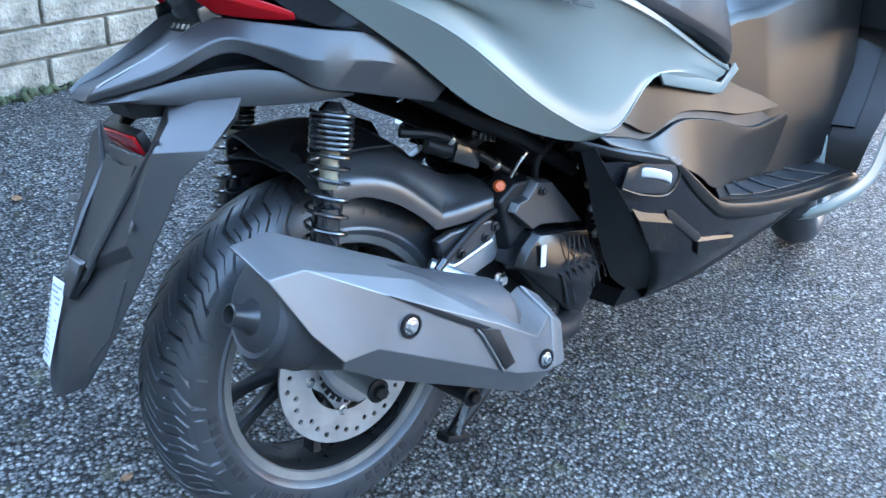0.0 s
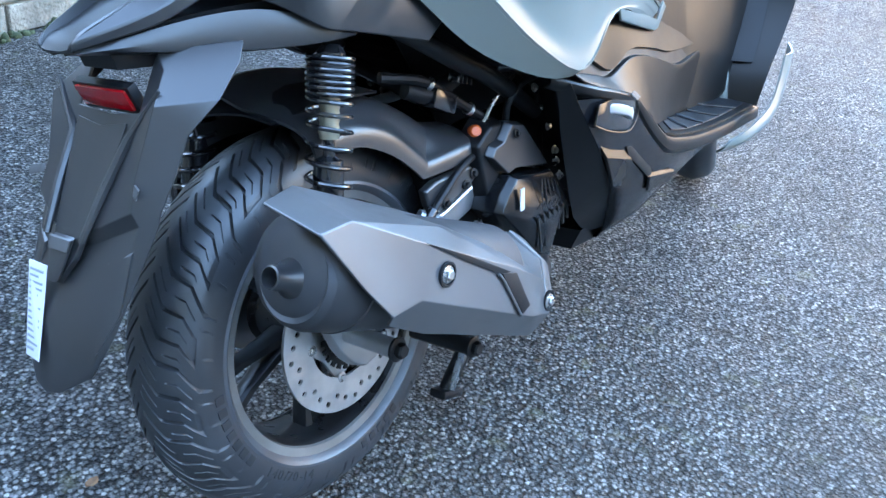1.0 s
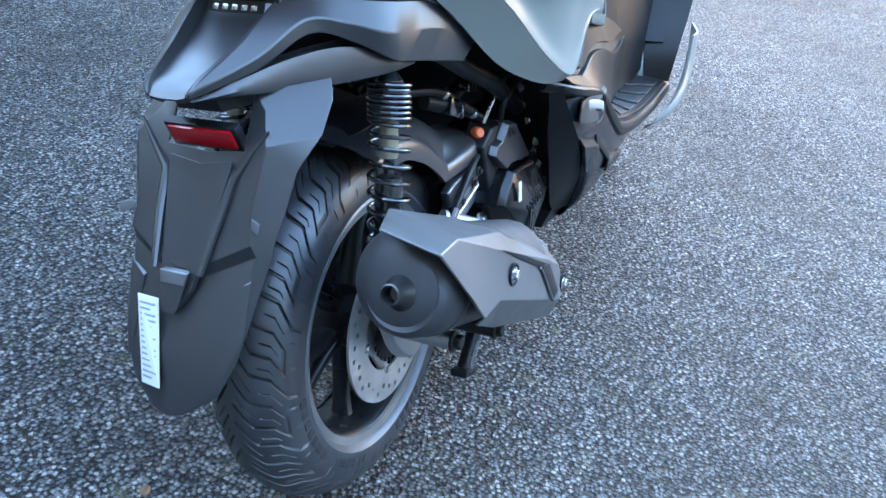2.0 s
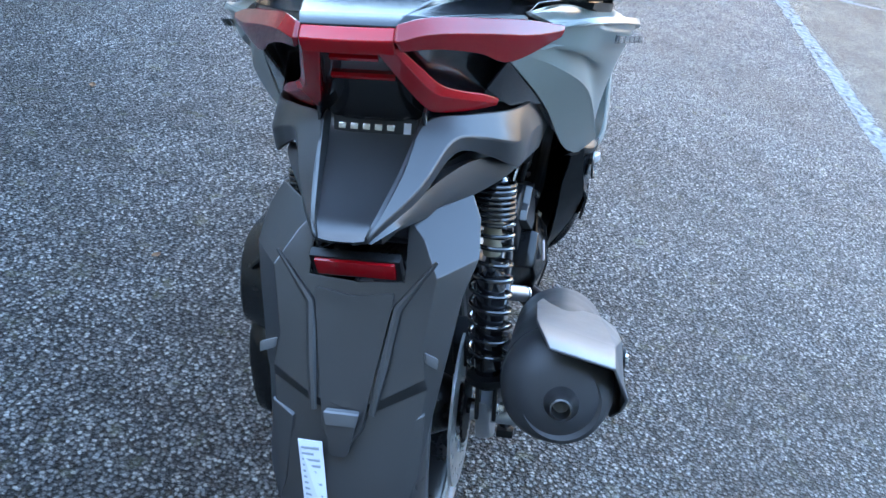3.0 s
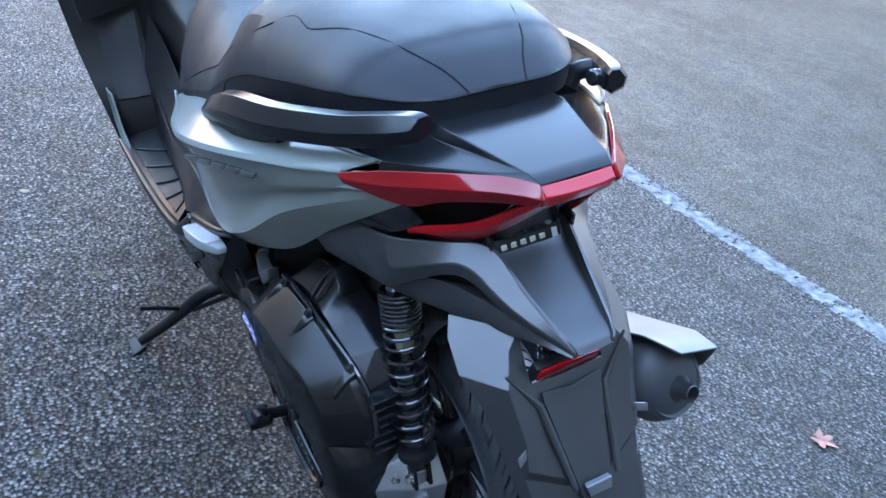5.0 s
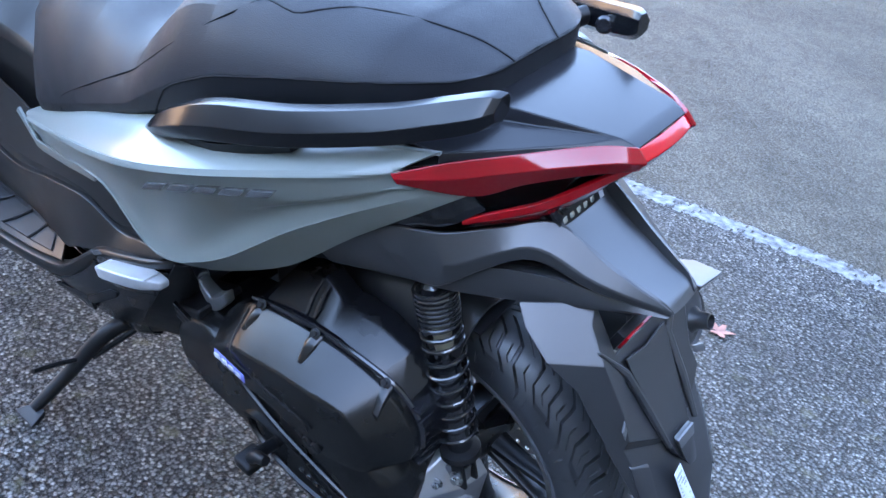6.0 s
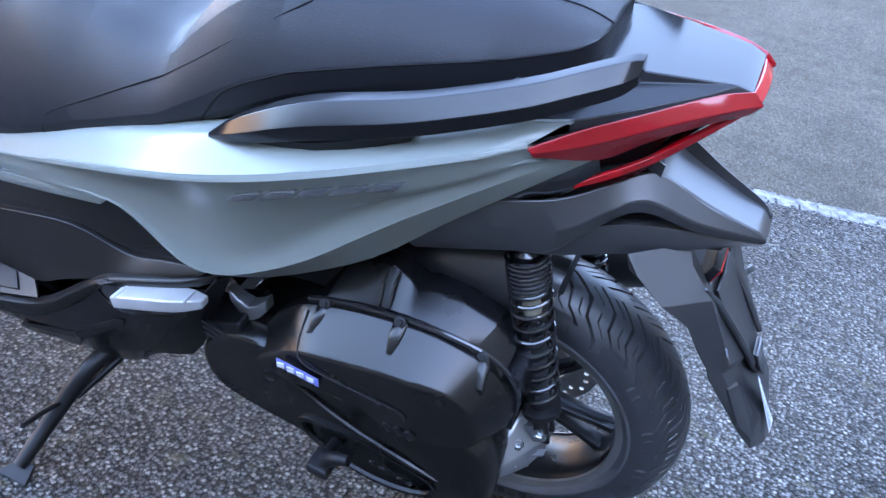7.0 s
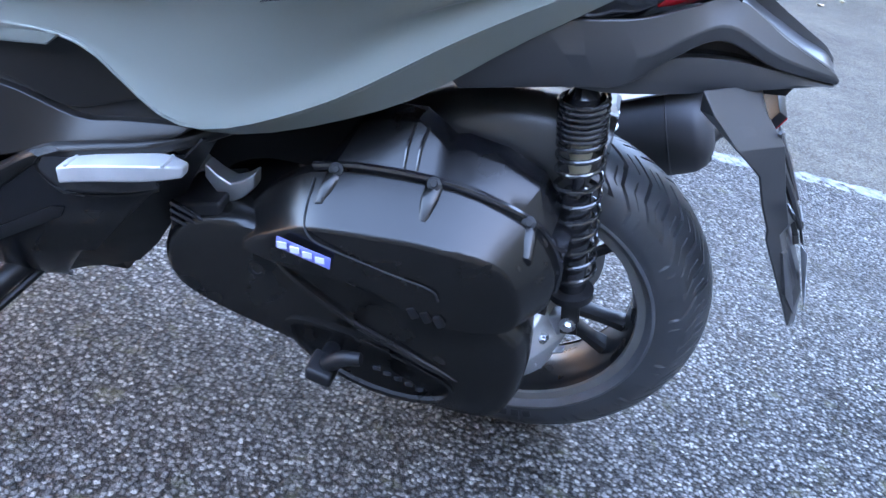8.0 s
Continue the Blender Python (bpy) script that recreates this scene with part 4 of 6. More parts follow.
cover = part("engine_cover", upper_cover(), ENGINE, engine, "matte dark brown-grey outer engine cover", sharp=24, bevel=0.004)
for (x, y, z), (dx, dz) in (((0.232, 0.207, 0.246), (0.008, -0.034)), ((0.118, 0.209, 0.266), (0.0, -0.036)), ((0.006, 0.193, 0.240), (-0.012, -0.030))):
    part("bolt_boss", loft([[(x + 0.012 * math.cos(a), y - 0.004, z - 0.004 + 0.012 * math.sin(a)) for a in [k * math.pi / 5 for k in range(10)]], [(x + dx * 0.3 + 0.010 * math.cos(a), y + 0.012, z + dz * 0.3 + 0.009 * math.sin(a)) for a in [k * math.pi / 5 for k in range(10)]], [(x + dx * 0.8 + 0.006 * math.cos(a), y + 0.031, z + dz * 0.8 + 0.006 * math.sin(a)) for a in [k * math.pi / 5 for k in range(10)]]], 3), ENGINE, cover)
    part("cover_bolt", bolt((x, y - 0.001, z + 0.006), (0, 0.75, 0.65), 0.0065, 0.006), BLACK, cover)
part("cover_flange", tube([(0.262, 0.196, 0.242), (0.22, 0.198, 0.257), (0.176, 0.199, 0.266), (0.118, 0.199, 0.272), (0.066, 0.196, 0.268), (0.007, 0.186, 0.247), (-0.022, 0.180, 0.223), (-0.043, 0.178, 0.188), (-0.046, 0.178, 0.150)], 0.0045, 8), GLOSS, cover)
# the glossy filter box behind the cover, with pressed ribs
LOWP = [(0.262, 0.235), (0.238, 0.249), (0.193, 0.253), (0.155, 0.259), (0.128, 0.262), (0.112, 0.264), (0.095, 0.264), (0.060, 0.262), (0.020, 0.248), (-0.022, 0.216), (-0.038, 0.16), (0.05, 0.12), (0.2, 0.14)]
HIGHP = [(0.250, 0.15, 0.240), (0.225, 0.150, 0.287), (0.192, 0.150, 0.302), (0.156, 0.150, 0.309), (0.130, 0.152, 0.294), (0.116, 0.160, 0.285), (0.102, 0.156, 0.290), (0.052, 0.154, 0.286), (0.004, 0.154, 0.268), (-0.026, 0.150, 0.232), (-0.040, 0.150, 0.16), (0.05, 0.15, 0.12), (0.2, 0.15, 0.14)]
BOXS = [[(x, 0.194, z) for x, z in LOWP], [(x, 0.190, z + 0.002) for x, z in LOWP], HIGHP, [(x, y - 0.010, z + 0.003) for x, y, z in HIGHP], [(x, 0.118, z + 0.004) for x, y, z in HIGHP]]
BOXBLACK = material("semi_gloss_black_box", (0.006, 0.006, 0.0068), 0.22, spec=0.36, wear=0.1, grain=0.05)
box = part("filter_box", loft(BOXS), BOXBLACK, engine, "gloss black air filter box with pressed ribs", bevel=0.004, sharp=25)
for d in (0.0, 0.015):
    part("rib", tube([(0.159 - d, 0.191, 0.2625), (0.162 - d, 0.170, 0.2880), (0.160 - d, 0.152, 0.3060)], 0.0020, 6), GLOSS, box)
for k in range(7):
    part("case_fin", block((-0.035, 0.150, 0.215 - 0.017 * k), (0.020, 0.065, 0.006), (0, 0, 0), 0.0015), GLOSS, box)
plate = part("name_plate", prism([(0.275, 0.2670, 0.184), (0.208, 0.2695, 0.177), (0.208, 0.2695, 0.161), (0.275, 0.2670, 0.168)], (0, 0.0015, 0), 0.0005), BLUE, engine, "small violet-blue name plate with bars")
for k in range(4):
    part("plate_bar", block((0.267 - k * 0.0155, 0.2705, 0.1755 - k * 0.0018), (0.011, 0.002, 0.008), (0, 7, 0)), WHITE, plate)
# lower cover: sunk oval with a raised rim
OVAL = [(0.266, 0.032), (0.240, 0.043), (0.200, 0.043), (0.150, 0.038), (0.100, 0.026), (0.055, 0.013), (0.036, -0.002), (0.044, -0.026), (0.085, -0.044), (0.14, -0.047), (0.20, -0.032), (0.25, 0.0)]
oval = part("oval_cover", loft([[(x, 0.238, z) for x, z in OVAL], [(x, 0.247, z) for x, z in OVAL], [(0.14 + (x - 0.14) * 0.94, 0.247, -0.002 + (z + 0.002) * 0.86) for x, z in OVAL], [(0.14 + (x - 0.14) * 0.92, 0.242, -0.002 + (z + 0.002) * 0.82) for x, z in OVAL]], 1, 2), ENGINE, engine, "oval drive cover with raised rim")
for k in range(5):
    part("oval_bar", block((0.140 - 0.015 * k, 0.2425, -0.006 - 0.0035 * k), (0.011, 0.002, 0.0075), (0, 13, 0)), GLOSS, oval)
part("case_ridge", tube([(0.300, 0.236, 0.128), (0.262, 0.243, 0.106), (0.226, 0.2445, 0.086), (0.18, 0.245, 0.064), (0.134, 0.245, 0.048), (0.08, 0.244, 0.030), (0.036, 0.241, 0.012)], [0.003, 0.005, 0.005, 0.005, 0.005, 0.005, 0.003], 8), ENGINE, engine)
for k in range(3):
    part("vent_slat", block((0.105 - 0.016 * k, 0.262, 0.128 - 0.001 * k), (0.010, 0.010, 0.016), (0, 35, 0), 0.002), BLACK, cover)
part("seam_line", tube([(0.254, 0.214, 0.238), (0.250, 0.250, 0.208), (0.236, 0.2665, 0.195), (0.205, 0.2685, 0.188), (0.14, 0.2695, 0.180), (0.09, 0.2685, 0.174), (0.078, 0.2685, 0.160)], 0.0012, 6), BLACK, cover)
part("case_plug", lathe([(0.011, 0.0), (0.011, 0.004), (0.007, 0.004), (0.006, 0.001)], 18, (0.308, 0.240, 0.100), (0, 1, 0)), BLACK, engine)
part("front_bracket", loft([[(0.43, 0.23, 0.15), (0.43, 0.15, 0.15), (0.43, 0.15, 0.10), (0.43, 0.23, 0.10)], [(0.36, 0.235, 0.178), (0.36, 0.15, 0.178), (0.36, 0.15, 0.13), (0.36, 0.235, 0.13)]], 2), BLACK, engine, bevel=0.006)
for k in range(3):
    part("bracket_slat", block((0.395, 0.236, 0.150 - 0.011 * k), (0.06, 0.006, 0.005), (0, -18, 0), 0.001), GLOSS, engine)
part("front_arm", join(loft([[(0.395, 0.205, 0.205), (0.395, 0.185, 0.205), (0.395, 0.185, 0.185), (0.395, 0.205, 0.185)], [(0.36, 0.21, 0.190), (0.36, 0.185, 0.190), (0.36, 0.185, 0.160), (0.36, 0.21, 0.160)], [(0.33, 0.205, 0.212), (0.33, 0.185, 0.212), (0.33, 0.185, 0.190), (0.33, 0.205, 0.190)]], 2), tube([(0.455, 0.17, 0.20), (0.40, 0.19, 0.195)], 0.011, 10)), ALLOY, engine, "cast alloy engine hanger", bevel=0.003)
for p in ((0.452, 0.20, 0.205), (0.425, 0.205, 0.228)):
    part("hanger_bolt", bolt(p, (0, 1, 0.2), 0.008, 0.008), STEEL, engine)
# gear case at the wheel, left
part("gear_case", loft([[(0.03, 0.085, 0.085), (-0.05, 0.085, 0.090), (-0.092, 0.085, 0.040), (-0.080, 0.085, -0.035), (-0.03, 0.085, -0.075), (0.04, 0.085, -0.07)], [(0.02, 0.128, 0.085), (-0.045, 0.128, 0.085), (-0.080, 0.128, 0.036), (-0.068, 0.128, -0.028), (-0.02, 0.128, -0.062), (0.04, 0.128, -0.06)], [(0.02, 0.155, 0.075), (-0.040, 0.155, 0.070), (-0.062, 0.155, 0.032), (-0.054, 0.155, -0.020), (-0.01, 0.155, -0.052), (0.04, 0.155, -0.05)], [(0.01, 0.188, 0.05), (-0.024, 0.188, 0.047), (-0.038, 0.188, 0.022), (-0.032, 0.188, -0.010), (-0.01, 0.188, -0.03), (0.03, 0.188, -0.03)]], 2), ALLOY, engine, "bare cast alloy gear case", bevel=0.003)
for k in range(4):
    a = radians(118 + 34 * k)
    part("case_rib", loft([[(0.035 * math.cos(a), 0.150 + e, 0.02 + 0.035 * math.sin(a)) for e in (0.0, 0.012)] + [(0.035 * math.cos(a + 0.12), 0.150 + e, 0.02 + 0.035 * math.sin(a + 0.12)) for e in (0.012, 0.0)], [(0.088 * math.cos(a), 0.112 + e, 0.015 + 0.080 * math.sin(a)) for e in (0.0, 0.012)] + [(0.088 * math.cos(a + 0.05), 0.112 + e, 0.015 + 0.080 * math.sin(a + 0.05)) for e in (0.012, 0.0)]], 1), ALLOY, engine)
for p in ((-0.052, 0.152, 0.048), (-0.05, 0.152, 0.0), (-0.015, 0.186, -0.015), (-0.01, 0.187, 0.035)):
    part("case_bolt", bolt(p, (-0.2, 1, 0), 0.007, 0.010), STEEL, engine)
part("shock_lug", loft([[(-0.05, 0.115, 0.07), (-0.05, 0.137, 0.07), (-0.05, 0.137, 0.02), (-0.05, 0.115, 0.02)], [(-0.085, 0.117, 0.085), (-0.085, 0.135, 0.085), (-0.085, 0.135, 0.055), (-0.085, 0.117, 0.055)]], 2), ALLOY, engine, bevel=0.003)
# centre stand pedal
part("stand_pedal", tube([(0.20, 0.20, 0.0), (0.20, 0.262, 0.012), (0.190, 0.290, 0.030), (0.172, 0.296, 0.052), (0.150, 0.296, 0.060)], [0.010, 0.010, 0.011, 0.010, 0.008], 12), BLACK, engine, "black centre stand pedal")
part("rubber_pad", loft([[(0.215, 0.27, 0.03), (0.215, 0.31, 0.03), (0.215, 0.31, 0.01), (0.215, 0.27, 0.01)], [(0.180, 0.27, 0.025), (0.180, 0.31, 0.025), (0.180, 0.31, 0.005), (0.180, 0.27, 0.005)]]), BLACK, engine, bevel=0.005)

# right side of the engine
part("crankcase", loft([[(0.20, -0.03, 0.16), (0.20, -0.075, 0.14), (0.20, -0.075, -0.02), (0.20, -0.03, -0.05)], [(0.30, -0.03, 0.2), (0.30, -0.09, 0.18), (0.30, -0.09, -0.03), (0.30, -0.03, -0.06)], [(0.52, -0.03, 0.2), (0.52, -0.10, 0.17), (0.52, -0.10, -0.04), (0.52, -0.03, -0.06)]], 2), BLACK, engine, bevel=0.01)
RADF = [(0.338, -0.148, 0.210), (0.373, -0.148, 0.201), (0.455, -0.146, 0.110), (0.338, -0.152, 0.138), (0.320, -0.150, 0.133), (0.286, -0.143, 0.168), (0.297, -0.143, 0.182), (0.317, -0.145, 0.186)]
rad = part("radiator_cover", loft([[(x + (0.02 if x < 0.3 else 0), -0.098, z) for x, y, z in RADF], [(x - 0.004, y + 0.012, z + 0.004) for x, y, z in RADF], [(0.345 + (x - 0.345) * 0.95, y, 0.165 + (z - 0.165) * 0.95) for x, y, z in RADF]], 1), MATTE, engine, "dark grey radiator cover", bevel=0.003, sharp=25)
part("radiator_shell", loft([[(0.262, -0.09, 0.195), (0.300, -0.09, 0.222), (0.345, -0.09, 0.222), (0.36, -0.09, 0.10), (0.29, -0.09, 0.08)], [(0.272, -0.128, 0.188), (0.304, -0.132, 0.212), (0.340, -0.134, 0.210), (0.35, -0.134, 0.11), (0.29, -0.13, 0.10)]], 1), BLACK, rad, bevel=0.005)
GRL = [(0.320, -0.160, 0.134), (0.455, -0.150, 0.104), (0.530, -0.138, 0.030), (0.526, -0.136, -0.008), (0.442, -0.146, -0.062), (0.397, -0.152, -0.034), (0.319, -0.162, 0.038), (0.276, -0.158, 0.084), (0.293, -0.160, 0.112)]
grille = part("radiator_grille", loft([[(x, -0.100, z) for x, y, z in GRL], [(x, y + 0.010, z) for x, y, z in GRL], [(0.40 + (x - 0.40) * 0.94, y - 0.002, 0.03 + (z - 0.03) * 0.94) for x, y, z in GRL], [(0.40 + (x - 0.40) * 0.62, -0.176 + 0.012 * max(0.0, (x - 0.42) / 0.1), 0.045 + (z - 0.03) * 0.30) for x, y, z in GRL]], 1), BOXBLACK, engine, "black ribbed radiator grille", bevel=0.003, sharp=25)
for k in range(7):
    f = k / 6.0
    top = V(0.356, -0.1795, 0.056).lerp(V(0.474, -0.1675, 0.042), f)
    foot = V(0.392, -0.1625, -0.022).lerp(V(0.508, -0.1500, -0.004), f)
    part("fin", tube([top, top.lerp(foot, 0.5) + V(0, -0.001, 0), foot], 0.0022, 6, 1), MATTE, grille)
for k in range(6):
    f = k / 5.0
    part("face_rib", tube([V(0.385, -0.1705, 0.110).lerp(V(0.458, -0.1555, 0.090), f), V(0.372, -0.1785, 0.062).lerp(V(0.470, -0.1680, 0.046), f)], 0.0013, 6, 1), BLACK, grille)
part("grille_boss", lathe([(0.012, 0.0), (0.012, 0.012), (0.008, 0.015)], 18, (0.479, -0.150, 0.048), (0, -1, 0)), MATTE, grille)
part("emblem", prism([(0.318, -0.1705, 0.113), (0.328, -0.1710, 0.113), (0.322, -0.1735, 0.080), (0.312, -0.1730, 0.080)], (0, -0.002, 0)), WHITE, grille, "small white emblem mark")
part("cover_bolt", bolt((0.347, -0.149, 0.192), (0, -1, 0.1), 0.006, 0.006), BLACK, rad)
part("orange_plug", lathe([(0.010, 0.0), (0.010, 0.014), (0.007, 0.018)], 16, (0.294, -0.104, 0.204), (-0.6, -0.8, 0.3)), ORANGE, engine, "orange oil filler plug")
for p in ((0.476, -0.150, 0.085), (0.47, -0.145, 0.13), (0.50, -0.13, 0.10)):
    part("case_bolt", bolt(p, (0, -1, 0), 0.007, 0.008), STEEL, engine)
BRK = [(0.150, 0.156), (0.177, 0.163), (0.264, 0.161), (0.283, 0.144), (0.256, 0.124), (0.173, 0.106), (0.157, 0.130)]
arm = part("swingarm", loft([[(0.30, -0.082, 0.165), (0.30, -0.105, 0.160), (0.31, -0.105, 0.090), (0.31, -0.082, 0.085)], [(0.22, -0.085, 0.135), (0.22, -0.108, 0.130), (0.21, -0.108, 0.070), (0.21, -0.085, 0.066)], [(0.13, -0.10, 0.105), (0.13, -0.122, 0.10), (0.12, -0.122, 0.055), (0.12, -0.10, 0.05)], [(0.0, -0.108, 0.045), (0.0, -0.132, 0.042), (0.0, -0.132, -0.03), (0.0, -0.108, -0.035)], [(-0.06, -0.108, 0.05), (-0.06, -0.130, 0.048), (-0.05, -0.130, -0.01), (-0.05, -0.108, -0.015)], [(-0.088, -0.112, 0.085), (-0.088, -0.130, 0.083), (-0.085, -0.130, 0.055), (-0.085, -0.112, 0.055)]], 3), ALLOY, scooter, "bare alloy right swing arm", bevel=0.004)
part("arm_bracket", loft([[(x, -0.104, z) for x, z in BRK], [(x, -0.115, z) for x, z in BRK], [(0.215 + (x - 0.215) * 0.95, -0.118, 0.137 + (z - 0.137) * 0.88) for x, z in BRK]], 1), MATTE, arm, bevel=0.002)
part("bracket_lip", tube([(0.155, -0.119, 0.130), (0.173, -0.120, 0.111), (0.215, -0.120, 0.118), (0.258, -0.120, 0.128)], 0.004, 8), ALLOY, arm)
for p in ((0.195, -0.119, 0.124), (0.247, -0.119, 0.136), (0.268, -0.119, 0.148)):
    part("bracket_bolt", bolt(p, (0, -1, 0), 0.0065, 0.007), BLACK, arm)
part("hanger_tube", lathe([(0.013, 0), (0.013, 0.066), (0.010, 0.069)], 20, (0.136, -0.112, 0.121), (0.66, -0.56, -0.44)), ALLOY, arm)
part("hanger_nut", bolt((0.183, -0.152, 0.090), (0.66, -0.56, -0.44), 0.011, 0.011), STEEL, arm)
part("cross_bolt", bolt((0.281, -0.112, 0.052), (0, -1, 0), 0.012, 0.012), STEEL, arm)
part("brake_hose", tube([(0.13, -0.125, 0.11), (0.17, -0.125, 0.135), (0.23, -0.122, 0.165), (0.275, -0.115, 0.172), (0.30, -0.11, 0.165)], 0.006, 10), BLACK, arm)
part("hose_fitting", lathe([(0.009, 0), (0.009, 0.02), (0.006, 0.022), (0.006, 0.05)], 14, (0.155, -0.125, 0.128), (-0.8, 0.0, -0.6)), GLOSS, arm)
part("axle_nut", bolt((0.0, -0.134, 0.005), (0, -1, 0), 0.014, 0.014), STEEL, arm)
part("brake_caliper", loft([[(0.00, -0.065, 0.07), (0.00, -0.105, 0.07), (0.00, -0.105, 0.115), (0.00, -0.065, 0.115)], [(0.06, -0.060, 0.06), (0.06, -0.112, 0.06), (0.06, -0.112, 0.12), (0.06, -0.060, 0.12)], [(0.11, -0.065, 0.03), (0.11, -0.105, 0.03), (0.11, -0.105, 0.08), (0.11, -0.065, 0.08)]], 2), BLACK, arm, "black brake caliper", bevel=0.005)
for a, b in (((-0.046, -0.10, 0.03), (-0.046, -0.208, 0.028)), ((0.120, -0.10, -0.055), (0.127, -0.200, -0.060))):
    st = part("exhaust_stay", tube([a, b], 0.013, 14), ALLOY if a[0] < 0 else BLACK, scooter)
    part("stay_nut", bolt((b[0], b[1] - 0.0, b[2]), (0, -1, 0), 0.013, 0.014), BLACK, st)
part("arch_stay", tube([(0.0, -0.13, 0.02), (0.01, -0.17, 0.05), (0.02, -0.2, 0.08)], 0.010, 10), ALLOY, scooter)

# exhaust ------------------------------------------------------------------
M0, M1 = V(-0.212, -0.222, 0.212), V(0.20, -0.212, 0.030)
md = (M1 - M0).normalized()
can = part("muffler", lathe([(0.028, -0.004), (0.040, 0.0), (0.058, 0.010), (0.066, 0.026), (0.068, 0.06), (0.068, 0.38), (0.060, 0.40), (0.045, 0.42), (0.03, 0.46)], 48, M0, md), material("muffler_black", (0.045, 0.046, 0.05), 0.5, 0.3, grain=0.1, wear=0.1), scooter, "matte black exhaust muffler", sharp=50)
part("tail_pipe", join(lathe([(0.026, 0.004), (0.0235, -0.004), (0.0135, -0.016), (0.0125, -0.034), (0.0105, -0.035), (0.0100, -0.010), (0.002, -0.008)], 28, tuple(M0 + V(0, -0.006, -0.010)), md)), MATTE, can, "short round tail pipe", sharp=40)
part("end_dish", lathe([(0.052, 0.006), (0.046, -0.001), (0.036, 0.004), (0.028, 0.004)], 40, tuple(M0 + V(0, -0.006, -0.010)), md), bpy.data.materials["muffler_black"], can, sharp=40)
part("can_seam", lathe([(0.0675, 0.060), (0.0695, 0.062), (0.0675, 0.064)], 48, M0, md, closed=True), bpy.data.materials["muffler_black"], can)
SH = {
    "a": (-0.222, -0.211, 0.284), "b": (-0.164, -0.192, 0.280), "a2": (-0.222, -0.284, 0.264), "c": (-0.178, -0.284, 0.262), "d": (-0.106, -0.305, 0.147), "e": (-0.153, -0.303, 0.148), "e0": (-0.190, -0.306, 0.196),
    "j": (0.007, -0.182, 0.192), "j2": (0.110, -0.188, 0.135), "k": (-0.078, -0.297, 0.201), "k0": (-0.02, -0.270, 0.195), "l": (0.097, -0.298, 0.101), "l0": (0.110, -0.262, 0.115), "g": (0.119, -0.306, 0.022), "f": (0.152, -0.280, -0.032), "eb": (-0.085, -0.285, 0.090), "ea": (-0.148, -0.290, 0.132),
    "i": (0.182, -0.215, 0.078), "i1": (0.237, -0.195, 0.080), "l1": (0.175, -0.290, 0.050), "g1": (0.195, -0.290, -0.012), "h": (0.262, -0.235, 0.035), "h2": (0.240, -0.262, -0.035), "fb": (0.20, -0.262, -0.05),
}
SHF = ("a b c a2", "a2 c d e e0", "b j k0 c", "j j2 l0 k0", "c k0 k", "c k d", "k k0 l0 l", "k l g d", "d g f eb", "e d eb ea", "j2 i l1 l0", "l0 l1 l", "l l1 g1 g", "g g1 f", "i i1 h l1", "l1 h h2 g1", "g1 h2 fb f")


def shield_mesh():
    bm = bmesh.new()
    vs = {k: bm.verts.new(p) for k, p in SH.items()}
    for f in SHF:
        bm.faces.new([vs[k] for k in f.split()])
    bmesh.ops.recalc_face_normals(bm, faces=bm.faces)
    bm.normal_update()
    if sum(f.normal.y for f in bm.faces) > 0:
        bmesh.ops.reverse_faces(bm, faces=bm.faces)
    return solid(bm, 0.004)


shield = part("heat_shield", shield_mesh(), SHIELD, can, "satin grey faceted heat shield", bevel=0.005, sharp=22)
# flat black plates on the shield: recess shade put into their colour
part("slot_shade", prism([(0.056, -0.3010, 0.111), (0.089, -0.3010, 0.098), (0.110, -0.3070, 0.044), (0.092, -0.3070, 0.040)], (0, -0.0025, 0), 0.0005), BLACK, shield, "black plate as the shade of a cooling slot")
part("groove_shade", prism([(-0.085, -0.2975, 0.206), (-0.008, -0.2985, 0.160), (0.078, -0.3005, 0.104), (0.054, -0.3005, 0.110), (-0.014, -0.2985, 0.155)], (0, -0.0018, 0), 0.0004), BLACK, shield, "black strip as the shade of a tapering groove")
part("slot_lip", tube([(0.048, -0.3025, 0.113), (0.060, -0.303, 0.098), (0.088, -0.3085, 0.039)], 0.0022, 8, 2), SHIELD, shield)
for p in ((-0.056, -0.3015, 0.157), (0.190, -0.290, 0.010)):
    part("bolt_cup", lathe([(0.0150, 0.0), (0.0150, 0.0035), (0.0125, 0.0035), (0.0115, 0.0005)], 24, p, (0, -1, 0)), BLACK, shield)
    part("shield_bolt", bolt((p[0], p[1] - 0.001, p[2]), (0, -1, 0), 0.0085, 0.007), STEEL, shield)
part("front_collar", loft([[(0.235, -0.200, 0.085), (0.262, -0.240, 0.035), (0.240, -0.264, -0.035), (0.21, -0.24, -0.05), (0.22, -0.18, 0.02)], [(0.275, -0.200, 0.055), (0.292, -0.232, 0.012), (0.275, -0.252, -0.045), (0.25, -0.22, -0.055), (0.25, -0.18, 0.02)], [(0.300, -0.200, 0.020), (0.308, -0.215, -0.005), (0.297, -0.232, -0.045), (0.28, -0.20, -0.05), (0.28, -0.18, 0.0)]], 2), SHIELD, can, "grey exhaust pipe collar", bevel=0.003)
part("header_pipe", tube([(0.22, -0.205, 0.02), (0.32, -0.19, -0.03), (0.42, -0.14, -0.06), (0.52, -0.05, -0.05)], 0.022, 14), BLACK, can)

